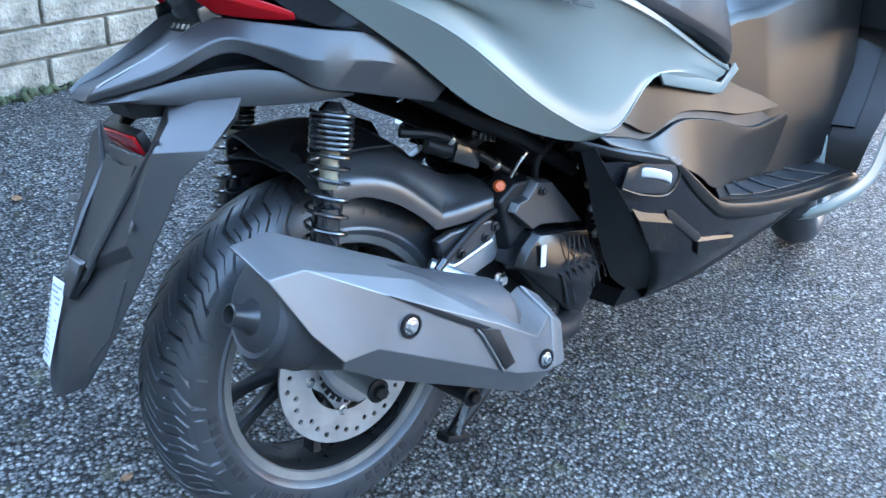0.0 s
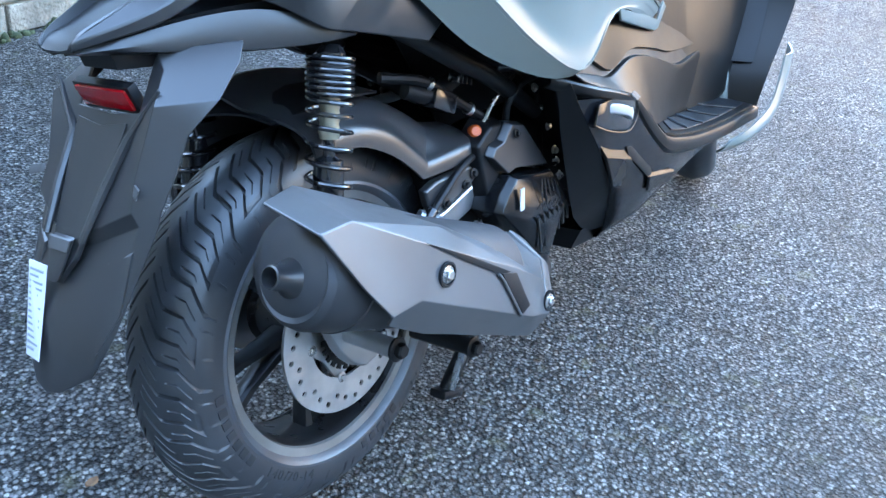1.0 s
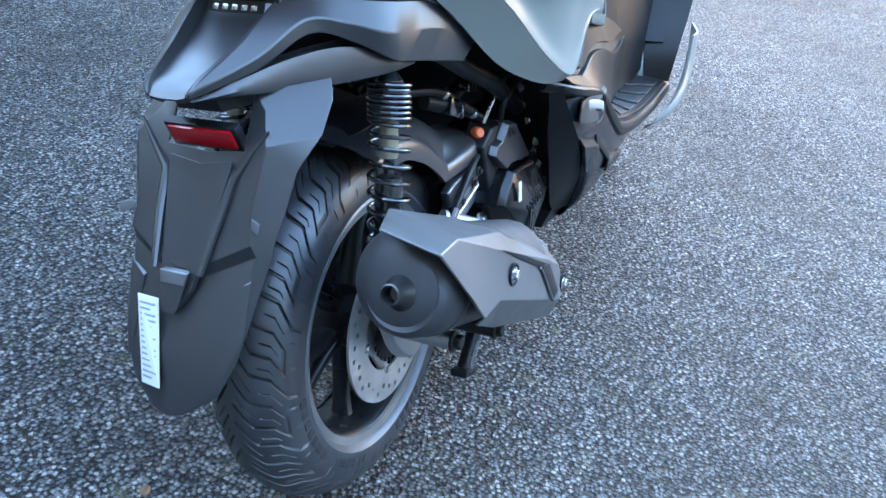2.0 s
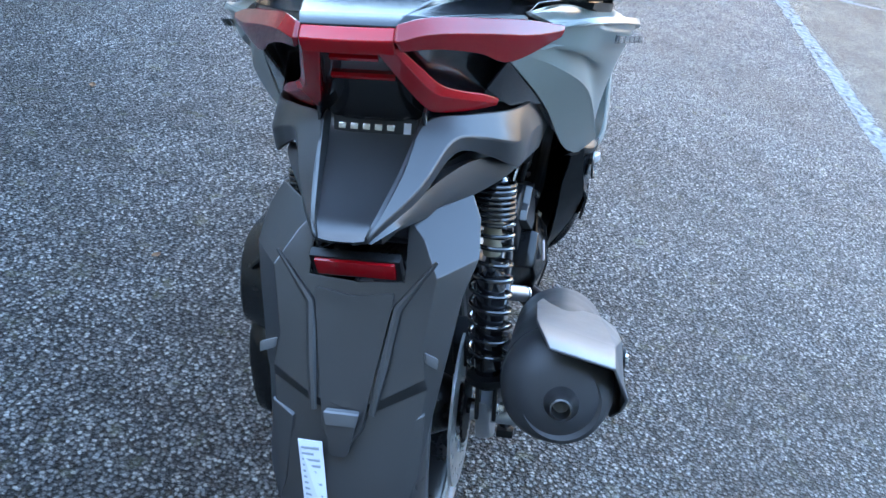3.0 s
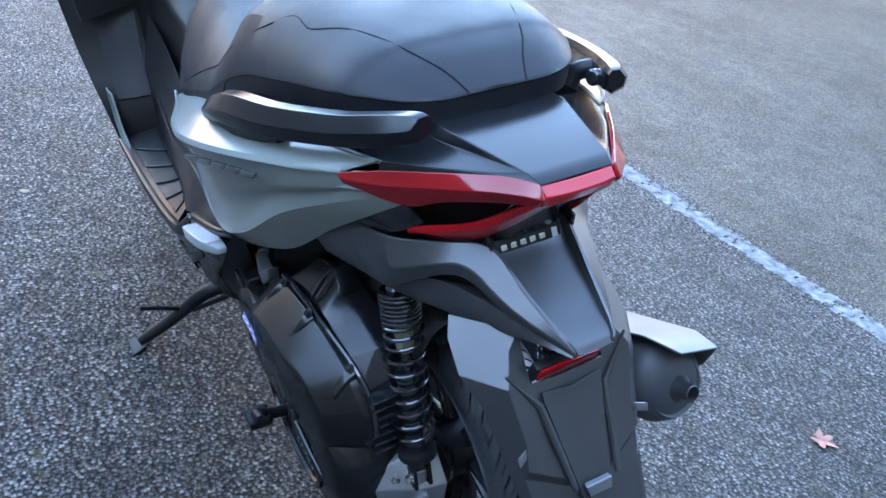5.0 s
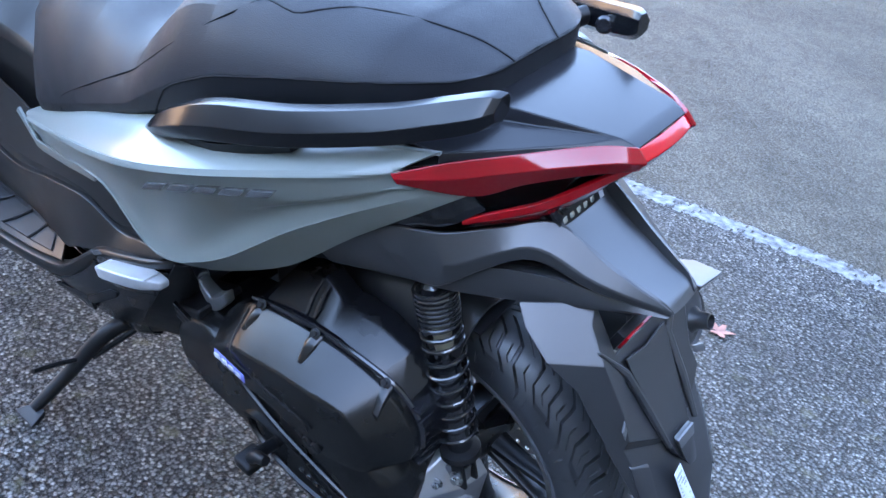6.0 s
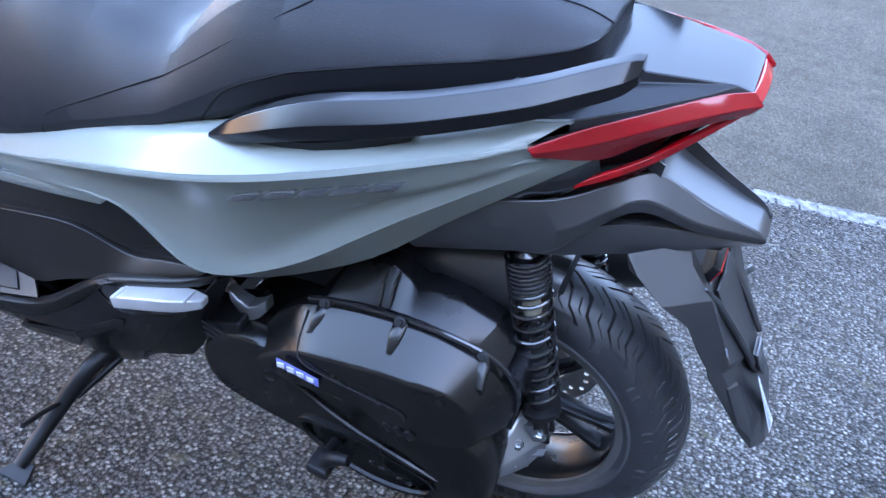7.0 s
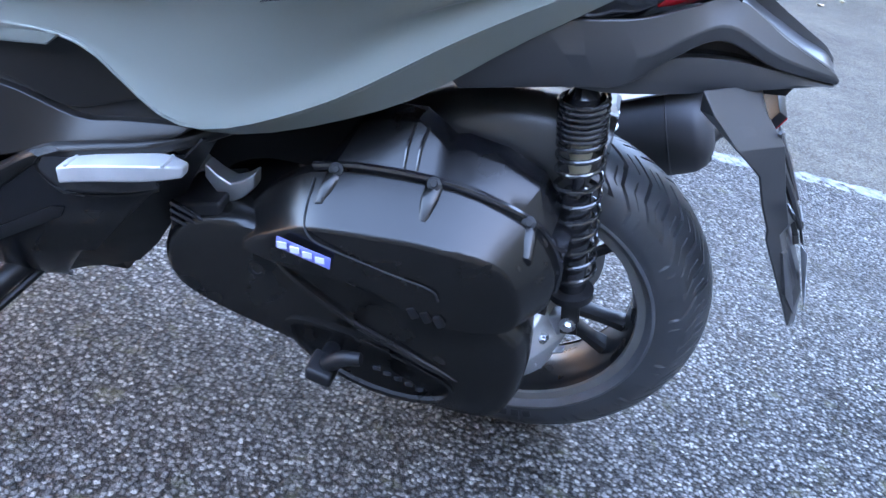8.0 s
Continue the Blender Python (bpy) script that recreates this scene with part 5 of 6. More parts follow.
# arch over the tyre --------------------------------------------------------
def arch_mesh():
    rows = []
    for a, rb, rt, r in ((100, 0.262, 0.280, 0.298), (90, 0.258, 0.278, 0.300), (82, 0.256, 0.276, 0.301), (74, 0.249, 0.272, 0.302), (66, 0.243, 0.265, 0.302), (56, 0.236, 0.256, 0.300), (48, 0.232, 0.254, 0.302)):
        c, s = math.cos(radians(a)), math.sin(radians(a))
        rows.append([(c * q, y, s * q) for q, y in ((rb, -0.108), (rt, -0.107), (rt + 0.012, -0.097), (r + 0.004, -0.078), (r + 0.012, -0.04), (r + 0.018, 0.0), (r + 0.034, 0.045), (r + 0.036, 0.070), (r + 0.020, 0.092), (r - 0.012, 0.104), (r - 0.050, 0.106))])
    return shell(rows, 3, 3, 0.004)


arch = part("inner_mudguard", arch_mesh(), MATTE, scooter, "dark grey inner mudguard over the tyre", sharp=50)
part("arch_tail", shell([[(-0.06, -0.055, 0.300), (-0.06, 0, 0.306), (-0.06, 0.085, 0.296)], [(0.03, -0.085, 0.312), (0.03, 0, 0.322), (0.03, 0.095, 0.312)], [(0.12, -0.07, 0.300), (0.12, 0, 0.306), (0.12, 0.09, 0.300)]], 3, 3, 0.003), BLACK, arch)
part("arch_front", shell([[(0.155, -0.108, 0.172), (0.170, -0.107, 0.189), (0.178, -0.097, 0.198), (0.205, -0.078, 0.227), (0.210, -0.04, 0.233)], [(0.21, -0.111, 0.170), (0.214, -0.110, 0.188), (0.22, -0.10, 0.198), (0.235, -0.08, 0.215), (0.24, -0.04, 0.222)], [(0.268, -0.113, 0.170), (0.272, -0.112, 0.188), (0.278, -0.104, 0.197), (0.285, -0.08, 0.205), (0.29, -0.04, 0.21)]], 3, 3, 0.004), MATTE, arch, sharp=50)
# under the seat: black tray and frame
part("under_tray", loft([[(-0.03, 0.12, 0.46), (-0.03, -0.12, 0.46), (-0.03, -0.10, 0.43), (-0.03, 0.10, 0.43)], [(0.10, 0.16, 0.45), (0.10, -0.16, 0.45), (0.10, -0.13, 0.40), (0.10, 0.13, 0.40)], [(0.24, 0.17, 0.44), (0.24, -0.17, 0.44), (0.24, -0.15, 0.39), (0.24, 0.15, 0.39)], [(0.42, 0.18, 0.40), (0.42, -0.18, 0.40), (0.42, -0.16, 0.33), (0.42, 0.16, 0.33)], [(0.60, 0.19, 0.34), (0.60, -0.19, 0.34), (0.60, -0.12, -0.02), (0.60, 0.12, -0.02)], [(0.80, 0.17, 0.30), (0.80, -0.17, 0.30), (0.80, -0.14, -0.05), (0.80, 0.14, -0.05)]], 3), BLACK, scooter, "black under-seat tray", bevel=0.01)
both(lambda: tube([(0.02, 0.12, 0.43), (0.12, 0.125, 0.385), (0.22, 0.13, 0.33), (0.32, 0.13, 0.28), (0.45, 0.12, 0.20)], 0.014, 12), "frame_tube", BLACK, scooter)
part("wire_loom", tube([(0.18, -0.07, 0.29), (0.22, -0.085, 0.275), (0.27, -0.085, 0.285), (0.31, -0.09, 0.30)], 0.013, 12), BLACK, scooter)
part("vent_hose", tube([(0.36, -0.12, 0.19), (0.355, -0.13, 0.235), (0.38, -0.14, 0.262), (0.42, -0.14, 0.265)], 0.006, 10), BLACK, scooter)
part("coil_box", block((0.235, -0.085, 0.265), (0.055, 0.035, 0.030), (0, 25, 0), 0.004), GLOSS, scooter)
part("throttle_cable", tube([(0.31, -0.11, 0.21), (0.34, -0.12, 0.25), (0.40, -0.125, 0.28)], 0.0035, 8), STEEL, scooter)

part("breather_hose", tube([(0.14, -0.06, 0.315), (0.20, -0.085, 0.300), (0.26, -0.095, 0.262), (0.30, -0.10, 0.235), (0.33, -0.105, 0.215)], 0.008, 10), BLACK, scooter)
for p, d in (((0.21, -0.087, 0.296), (0.8, -0.2, -0.5)), ((0.29, -0.099, 0.241), (0.75, -0.1, -0.6))):
    part("hose_clamp", lathe([(0.0095, 0.0), (0.0105, 0.001), (0.0105, 0.007), (0.0095, 0.008)], 16, p, d), STEEL, scooter)
connector = part("connector", block((0.265, -0.108, 0.292), (0.040, 0.018, 0.016), (0, 18, 0), 0.003), GLOSS, scooter, "black ribbed plug connector")
for k in range(3):
    part("connector_rib", block((0.253 + 0.011 * k, -0.1185, 0.2955 - 0.0036 * k), (0.003, 0.003, 0.014), (0, 18, 0)), BLACK, connector)
part("bay_cable", tube([(0.25, -0.11, 0.300), (0.31, -0.12, 0.295), (0.37, -0.13, 0.285), (0.43, -0.13, 0.25), (0.46, -0.125, 0.20)], 0.0045, 8), BLACK, scooter)
for p in ((0.425, -0.135, 0.245), (0.452, -0.128, 0.205), (0.485, -0.125, 0.165)):
    part("bay_bolt", bolt(p, (0, -1, 0.2), 0.006, 0.007), STEEL, scooter)

# fairings and floor --------------------------------------------------------
FAIR_TOP = [(0.40, 0.222, 0.312), (0.47, 0.226, 0.325), (0.56, 0.226, 0.336), (0.66, 0.220, 0.318), (0.78, 0.205, 0.300), (0.89, 0.185, 0.310), (1.10, 0.165, 0.318), (1.33, 0.150, 0.325)]
GROOVE_TOP = [(0.40, 0.240, 0.302), (0.458, 0.237, 0.290), (0.545, 0.237, 0.254), (0.641, 0.232, 0.270), (0.770, 0.225, 0.247), (0.900, 0.214, 0.216), (1.106, 0.198, 0.194), (1.32, 0.186, 0.190)]
GROOVE_LOW = [(0.385, 0.247, 0.283), (0.470, 0.244, 0.262), (0.535, 0.242, 0.246), (0.638, 0.237, 0.257), (0.770, 0.231, 0.230), (0.939, 0.218, 0.182), (1.106, 0.202, 0.176), (1.29, 0.185, 0.180)]
STEP_FOLD = [(0.395, 0.252, 0.274), (0.475, 0.256, 0.247), (0.545, 0.260, 0.222), (0.65, 0.254, 0.190), (0.755, 0.240, 0.160), (0.90, 0.224, 0.170), (1.08, 0.206, 0.165), (1.29, 0.188, 0.172)]
STEP_FOOT = [(0.405, 0.254, 0.266), (0.485, 0.262, 0.236), (0.56, 0.266, 0.206), (0.66, 0.262, 0.158), (0.742, 0.250, 0.112), (0.90, 0.220, 0.082), (1.08, 0.202, 0.055), (1.31, 0.184, 0.030)]
FLOOR_IN = [(0.742, 0.250, 0.113), (0.90, 0.218, 0.083), (1.08, 0.200, 0.056), (1.31, 0.180, 0.031)]
FLOOR_OUT = [(0.715, 0.274, 0.106), (0.85, 0.276, 0.070), (1.08, 0.277, 0.036), (1.34, 0.276, 0.008)]
LOWF_SILL = [(0.395, 0.246, 0.240), (0.46, 0.262, 0.230), (0.557, 0.270, 0.207), (0.63, 0.273, 0.150), (0.70, 0.276, 0.100), (0.80, 0.280, 0.070), (0.911, 0.282, 0.046), (1.08, 0.282, 0.022), (1.25, 0.275, 0.004)]
LOWF_UPPER = [(0.425, 0.250, 0.195), (0.47, 0.259, 0.180), (0.55, 0.266, 0.160), (0.63, 0.272, 0.105), (0.70, 0.274, 0.070), (0.80, 0.275, 0.045), (0.911, 0.274, 0.028), (1.08, 0.270, 0.010), (1.25, 0.262, 0.000)]
LOWF_MIDDLE = [(0.468, 0.254, 0.135), (0.50, 0.257, 0.115), (0.56, 0.260, 0.080), (0.63, 0.262, 0.045), (0.70, 0.262, 0.018), (0.80, 0.258, 0.000), (0.911, 0.252, -0.010), (1.08, 0.245, -0.022), (1.25, 0.235, -0.03)]
LOWF_LOWER = [(0.545, 0.238, 0.045), (0.565, 0.236, 0.020), (0.59, 0.232, -0.015), (0.63, 0.222, -0.045), (0.70, 0.220, -0.058), (0.80, 0.215, -0.062), (0.911, 0.210, -0.066), (1.08, 0.200, -0.07), (1.25, 0.19, -0.07)]
LOWF_KEEL = [(0.608, 0.198, -0.055), (0.614, 0.192, -0.068), (0.62, 0.185, -0.080), (0.63, 0.170, -0.090), (0.70, 0.165, -0.092), (0.80, 0.160, -0.095), (0.911, 0.150, -0.095), (1.08, 0.14, -0.095), (1.25, 0.13, -0.09)]
LOWF = [LOWF_SILL, LOWF_UPPER, LOWF_MIDDLE, LOWF_LOWER, LOWF_KEEL]


SILL = [(0.350, 0.222, 0.284), (0.392, 0.248, 0.266), (0.436, 0.262, 0.250), (0.495, 0.269, 0.232), (0.565, 0.273, 0.206), (0.62, 0.276, 0.166), (0.675, 0.279, 0.122), (0.72, 0.282, 0.095), (0.80, 0.285, 0.073), (0.90, 0.286, 0.052), (1.08, 0.287, 0.026), (1.34, 0.285, -0.002)]


def moved(right, bm):
    """The right peg sits shorter and deeper in its recess."""
    if right:
        bmesh.ops.transform(bm, matrix=Matrix.Translation((0.50, 0.262, 0.195)) @ Matrix.Diagonal((0.62, 0.8, 0.75, 1)) @ Matrix.Translation((-0.46, -0.275, -0.215)), verts=bm.verts)
    return bm


for m in (False, True):
    part("inner_fairing", shell([FAIR_TOP, GROOVE_TOP, [(x, y - 0.012, z - 0.004) for x, y, z in GROOVE_TOP]], 1, 4, 0.004), FAIRING, scooter, "satin brown-grey inner fairing", mirror=m, sharp=25, bevel=0.002)
    part("trim_gap", shell([[(x, y - 0.010, z - 0.004) for x, y, z in GROOVE_LOW], [(x, y - 0.011, z + 0.002) for x, y, z in GROOVE_TOP]], 1, 4, 0.003), BLACK, scooter, "dark gap between fairing panels", mirror=m)
    part("step_panel", shell([[(x, y - 0.012, z + 0.002) for x, y, z in GROOVE_LOW], GROOVE_LOW, STEP_FOLD, STEP_FOOT], 1, 4, 0.004), FAIRING, scooter, "satin brown-grey stepped fairing panel", mirror=m, sharp=20, bevel=0.003)
    low = part("lower_fairing", shell(LOWF, 4, 4, 0.004), SATIN, scooter, "dark grey lower side fairing", mirror=m, sharp=40)
    part("sill_edge", shell([[(x, y - 0.016, z + 0.005) for x, y, z in SILL], [(x, y - 0.003, z + 0.004) for x, y, z in SILL], [(x, y + 0.003, z - 0.002) for x, y, z in SILL], [(x, y + 0.001, z - 0.012 - 0.010 * (x > 0.6)) for x, y, z in SILL], [(x, y - 0.010, z - 0.018 - 0.012 * (x > 0.6)) for x, y, z in SILL]], 2, 4, 0.003), FAIRING, low, "satin brown-grey sill edge", mirror=m, sharp=30)
    part("return_panel", shell([[(0.375, 0.246, 0.268), (0.400, 0.247, 0.232), (0.427, 0.250, 0.193), (0.468, 0.253, 0.134), (0.545, 0.237, 0.045), (0.608, 0.197, -0.055)], [(0.365, 0.225, 0.265), (0.385, 0.220, 0.225), (0.405, 0.212, 0.185), (0.440, 0.205, 0.10), (0.500, 0.190, 0.0), (0.595, 0.170, -0.065)]], 2, 2, 0.003), BLACK, low, mirror=m)
    # thin raised plate, black in place of the shade inside a slot
    part("slot_shade", prism([(0.548, 0.2655, 0.126), (0.566, 0.267, 0.122), (0.655, 0.270, 0.056), (0.660, 0.270, 0.044), (0.646, 0.269, 0.042), (0.556, 0.2655, 0.108)], (0, 0.0015, 0), 0.0004), BLACK, low, "black plate as the shade of a cooling slot", mirror=m)
    for top, mid, foot in ((((0.463, 0.256, 0.150), (0.548, 0.262, 0.127)), ((0.474, 0.263, 0.128), (0.568, 0.269, 0.098)), ((0.520, 0.256, 0.060), (0.610, 0.262, 0.030))), (((0.642, 0.266, 0.052), (0.784, 0.270, 0.014)), ((0.652, 0.272, 0.040), (0.784, 0.271, 0.009)), ((0.670, 0.262, 0.005), (0.790, 0.262, -0.012)))):
        b = bmesh.new()
        rows_ = [[b.verts.new(p) for p in r] for r in (top, mid, foot)]
        for p, q in zip(rows_, rows_[1:]):
            b.faces.new((p[0], p[1], q[1], q[0]))
        bmesh.ops.recalc_face_normals(b, faces=b.faces)
        b.normal_update()
        if sum(f.normal.y for f in b.faces) < 0:
            bmesh.ops.reverse_faces(b, faces=b.faces)
        part("facet", solid(b, 0.006), ENGINE, low, mirror=m, sharp=15)
    # raised plate behind the peg; its black stands in for a recess's shade
    part("recess_shade", prism([(0.420, 0.262, 0.197), (0.436, 0.262, 0.226), (0.470, 0.267, 0.226), (0.560, 0.272, 0.204), (0.570, 0.272, 0.184), (0.540, 0.270, 0.160), (0.470, 0.266, 0.176)], (0, 0.004, 0), 0.002), GLOSS, low, "gloss black plate as the shade of the peg's recess", mirror=m)
    part("recess_rim", tube([(0.420, 0.265, 0.196), (0.470, 0.270, 0.174), (0.540, 0.274, 0.158), (0.571, 0.276, 0.183), (0.562, 0.276, 0.203)], 0.0018, 6, 3), ENGINE, low, mirror=m)
    floor_b = part("floor_board", shell([FLOOR_IN, FLOOR_OUT], 1, 4, 0.005), FAIRING, scooter, "dark grey foot board", mirror=m)
    mat_ = [[tuple(Vector(p).lerp(Vector(q), f) + V(0, 0, 0.004)) for p, q in zip(FLOOR_IN, FLOOR_OUT)] for f in (0.12, 0.5, 0.86)]
    part("foot_mat", shell([curve_points(r, 6)[2:-1] for r in mat_], 2, 1, 0.003), BLACK, floor_b, "ribbed black rubber mat", mirror=m, bevel=0.002)
    for u in (4, 7, 10, 13):
        rib = [curve_points(r, 6)[u + k] for k, r in enumerate(mat_)]
        part("mat_rib", tube([p + V(0, 0, 0.002) for p in rib], 0.003, 6), BLACK, floor_b, mirror=m)
    rise = part("front_foot_rest", shell([[(1.30, 0.172, 0.025), (1.325, 0.170, 0.095), (1.42, 0.150, 0.25), (1.48, 0.13, 0.42)], [(1.31, 0.225, 0.016), (1.335, 0.222, 0.090), (1.43, 0.22, 0.24), (1.49, 0.22, 0.42)], [(1.33, 0.285, 0.006), (1.36, 0.300, 0.085), (1.455, 0.322, 0.22), (1.53, 0.340, 0.40)]], 3, 2, 0.005), FAIRING, scooter, "sloping dark front foot rest", mirror=m)
    part("foot_mat", shell([[(1.328, 0.182, 0.112), (1.375, 0.176, 0.19), (1.43, 0.168, 0.30)], [(1.334, 0.222, 0.110), (1.383, 0.222, 0.185), (1.438, 0.222, 0.29)], [(1.350, 0.262, 0.106), (1.398, 0.266, 0.176), (1.452, 0.266, 0.27)]], 3, 3, 0.006), BLACK, rise, "ribbed black rubber mat", mirror=m)
    peg = part("foot_peg", moved(m, loft([[(0.388, 0.268, 0.240), (0.388, 0.252, 0.238), (0.388, 0.254, 0.226), (0.388, 0.270, 0.226)], [(0.42, 0.292, 0.246), (0.42, 0.256, 0.244), (0.42, 0.262, 0.222), (0.42, 0.292, 0.224)], [(0.49, 0.300, 0.228), (0.49, 0.262, 0.226), (0.49, 0.268, 0.203), (0.49, 0.300, 0.205)], [(0.528, 0.298, 0.212), (0.528, 0.268, 0.210), (0.528, 0.272, 0.186), (0.528, 0.296, 0.188)]], 3)), material("bright_alloy", (0.46, 0.465, 0.47), 0.48, 0.5, grain=0.3, grain_scale=500) if not m else bpy.data.materials["bright_alloy"], scooter, "folded bright alloy passenger foot peg", mirror=m, bevel=0.003)
    for k in range(9):
        f = k / 8.0
        a, b = V(0.405, 0.258, 0.2445).lerp(V(0.515, 0.266, 0.2165), f), V(0.405, 0.284, 0.2450).lerp(V(0.515, 0.298, 0.2180), f)
        part("knurl", moved(m, tube([a, b], 0.0022, 6)), bpy.data.materials["bright_alloy"], peg, mirror=m)
tunnel = part("tunnel", loft([[(0.76, 0.16, 0.38), (0.76, 0.06, 0.42), (0.76, -0.06, 0.42), (0.76, -0.16, 0.38), (0.76, -0.17, 0.1), (0.76, 0.17, 0.1)], [(0.90, 0.15, 0.40), (0.90, 0.06, 0.45), (0.90, -0.06, 0.45), (0.90, -0.15, 0.40), (0.90, -0.165, 0.08), (0.90, 0.165, 0.08)], [(1.05, 0.14, 0.40), (1.05, 0.06, 0.46), (1.05, -0.06, 0.46), (1.05, -0.14, 0.40), (1.05, -0.16, 0.05), (1.05, 0.16, 0.05)], [(1.25, 0.14, 0.44), (1.25, 0.06, 0.52), (1.25, -0.06, 0.52), (1.25, -0.14, 0.44), (1.25, -0.155, 0.03), (1.25, 0.155, 0.03)], [(1.42, 0.16, 0.58), (1.42, 0.06, 0.64), (1.42, -0.06, 0.64), (1.42, -0.16, 0.58), (1.42, -0.16, 0.05), (1.42, 0.16, 0.05)]], 4), FAIRING, scooter, "satin dark centre tunnel", bevel=0.012, sharp=50, facet=False)
part("leg_shield", shell([[(1.42, -0.30, 0.30), (1.44, -0.15, 0.32), (1.45, 0, 0.33), (1.44, 0.15, 0.32), (1.42, 0.30, 0.30)], [(1.47, -0.32, 0.50), (1.47, -0.15, 0.52), (1.47, 0, 0.53), (1.47, 0.15, 0.52), (1.47, 0.32, 0.50)], [(1.52, -0.28, 0.72), (1.50, -0.15, 0.74), (1.50, 0, 0.75), (1.50, 0.15, 0.74), (1.52, 0.28, 0.72)]], 3, 3, 0.02), FAIRING, scooter, "dark grey leg shield")
part("belly", loft([[(0.56, 0.15, -0.05), (0.56, -0.15, -0.05), (0.56, -0.13, -0.09), (0.56, 0.13, -0.09)], [(0.8, 0.18, 0.0), (0.8, -0.18, 0.0), (0.8, -0.15, -0.10), (0.8, 0.15, -0.10)], [(1.25, 0.18, 0.02), (1.25, -0.18, 0.02), (1.25, -0.12, -0.09), (1.25, 0.12, -0.09)]], 2), BLACK, scooter)

# stands --------------------------------------------------------------------
stand = part("side_stand", tube([(0.655, 0.175, -0.050), (0.684, 0.250, -0.070), (0.713, 0.325, -0.135), (0.724, 0.405, -0.180)], [0.017, 0.016, 0.014, 0.012], 12), BLACK, scooter, "black side stand, folded out")
part("stand_foot", loft([[(0.700, 0.395, -0.176), (0.700, 0.400, -0.190), (0.735, 0.398, -0.192), (0.735, 0.392, -0.178)], [(0.690, 0.430, -0.184), (0.690, 0.432, -0.196), (0.755, 0.432, -0.196), (0.755, 0.428, -0.186)]], 1), BLACK, stand, bevel=0.002)
part("stand_peg", tube([(0.705, 0.300, -0.115), (0.700, 0.345, -0.090), (0.690, 0.392, -0.066)], 0.005, 8), BLACK, stand)
part("stand_spring", tube([(0.645, 0.190, -0.062), (0.690, 0.285, -0.112)], 0.006, 8), BLACK, stand)
cst = part("centre_stand", tube([(0.30, -0.11, -0.08), (0.23, -0.125, -0.115), (0.165, -0.132, -0.150), (0.140, -0.132, -0.168)], [0.014, 0.013, 0.012, 0.010], 12), BLACK, scooter, "black folded centre stand")
part("stand_foot", block((0.145, -0.134, -0.168), (0.050, 0.030, 0.014), (0, 20, 0), 0.004), BLACK, cst)
part("stand_spring", tube([(0.155, -0.165, -0.085), (0.150, -0.155, -0.12), (0.140, -0.150, -0.155)], 0.005, 8), STEEL, cst)
part("stand_leg", tube([(0.32, 0.11, -0.07), (0.24, 0.12, -0.10), (0.17, 0.122, -0.14), (0.145, 0.122, -0.16)], 0.012, 10), BLACK, cst)

# front wheel ---------------------------------------------------------------
FW = Matrix.Translation((1.56, 0, 0)) @ pose(0, 0, 0, 0, 0, 18)


def turned(bm):
    bmesh.ops.transform(bm, matrix=FW, verts=bm.verts)
    return bm


fwheel = part("front_wheel", turned(join(lathe([(0.04, -0.06), (0.05, -0.04), (0.05, 0.04), (0.04, 0.06)], 32))), RIM, scooter, "black front wheel turned to the left")
part("tyre", turned(lathe([(0.198, -0.045), (0.215, -0.058), (0.240, -0.057), (0.262, -0.040), (0.2745, 0.0), (0.262, 0.040), (0.240, 0.057), (0.215, 0.058), (0.198, 0.045), (0.19, 0.0)], 64, closed=True)), RUBBER, fwheel, sharp=60)
part("rim", turned(lathe([(0.200, -0.046), (0.186, -0.044), (0.180, 0.0), (0.186, 0.044), (0.200, 0.046), (0.192, 0.0)], 64, closed=True)), RIM, fwheel)
for k in range(5):
    for s in (0, 14):
        part("spoke", turned(spoke(k * 72 + s)), RIM, fwheel)
part("front_mudguard", turned(shell([[(0.30 * math.cos(radians(a)), y, 0.30 * math.sin(radians(a)) + dz) for y, dz in ((-0.075, -0.05), (-0.065, -0.01), (0, 0.01), (0.065, -0.01), (0.075, -0.05))] for a in (20, 60, 100, 140, 165, 180)], 3, 3, 0.004)), PAINT, scooter, "grey-green front mudguard")
both(lambda: turned(tube([(-0.005, 0.085, 0.0), (-0.03, 0.085, 0.15), (-0.10, 0.08, 0.42)], 0.020, 14)), "fork_leg", ALLOY, scooter)
both(lambda: shell([[(1.06, 0.255, -0.005), (1.15, 0.272, 0.008), (1.26, 0.276, 0.025), (1.31, 0.278, 0.07), (1.34, 0.280, 0.13)], [(1.05, 0.245, -0.02), (1.14, 0.272, -0.018), (1.28, 0.282, 0.0), (1.35, 0.284, 0.06), (1.385, 0.284, 0.13)], [(1.06, 0.225, -0.035), (1.15, 0.24, -0.045), (1.30, 0.25, -0.03), (1.39, 0.26, 0.05), (1.44, 0.26, 0.14)]], 3, 4, 0.005), "front_side_panel", PAINT, scooter, "grey-green lower front side panel")
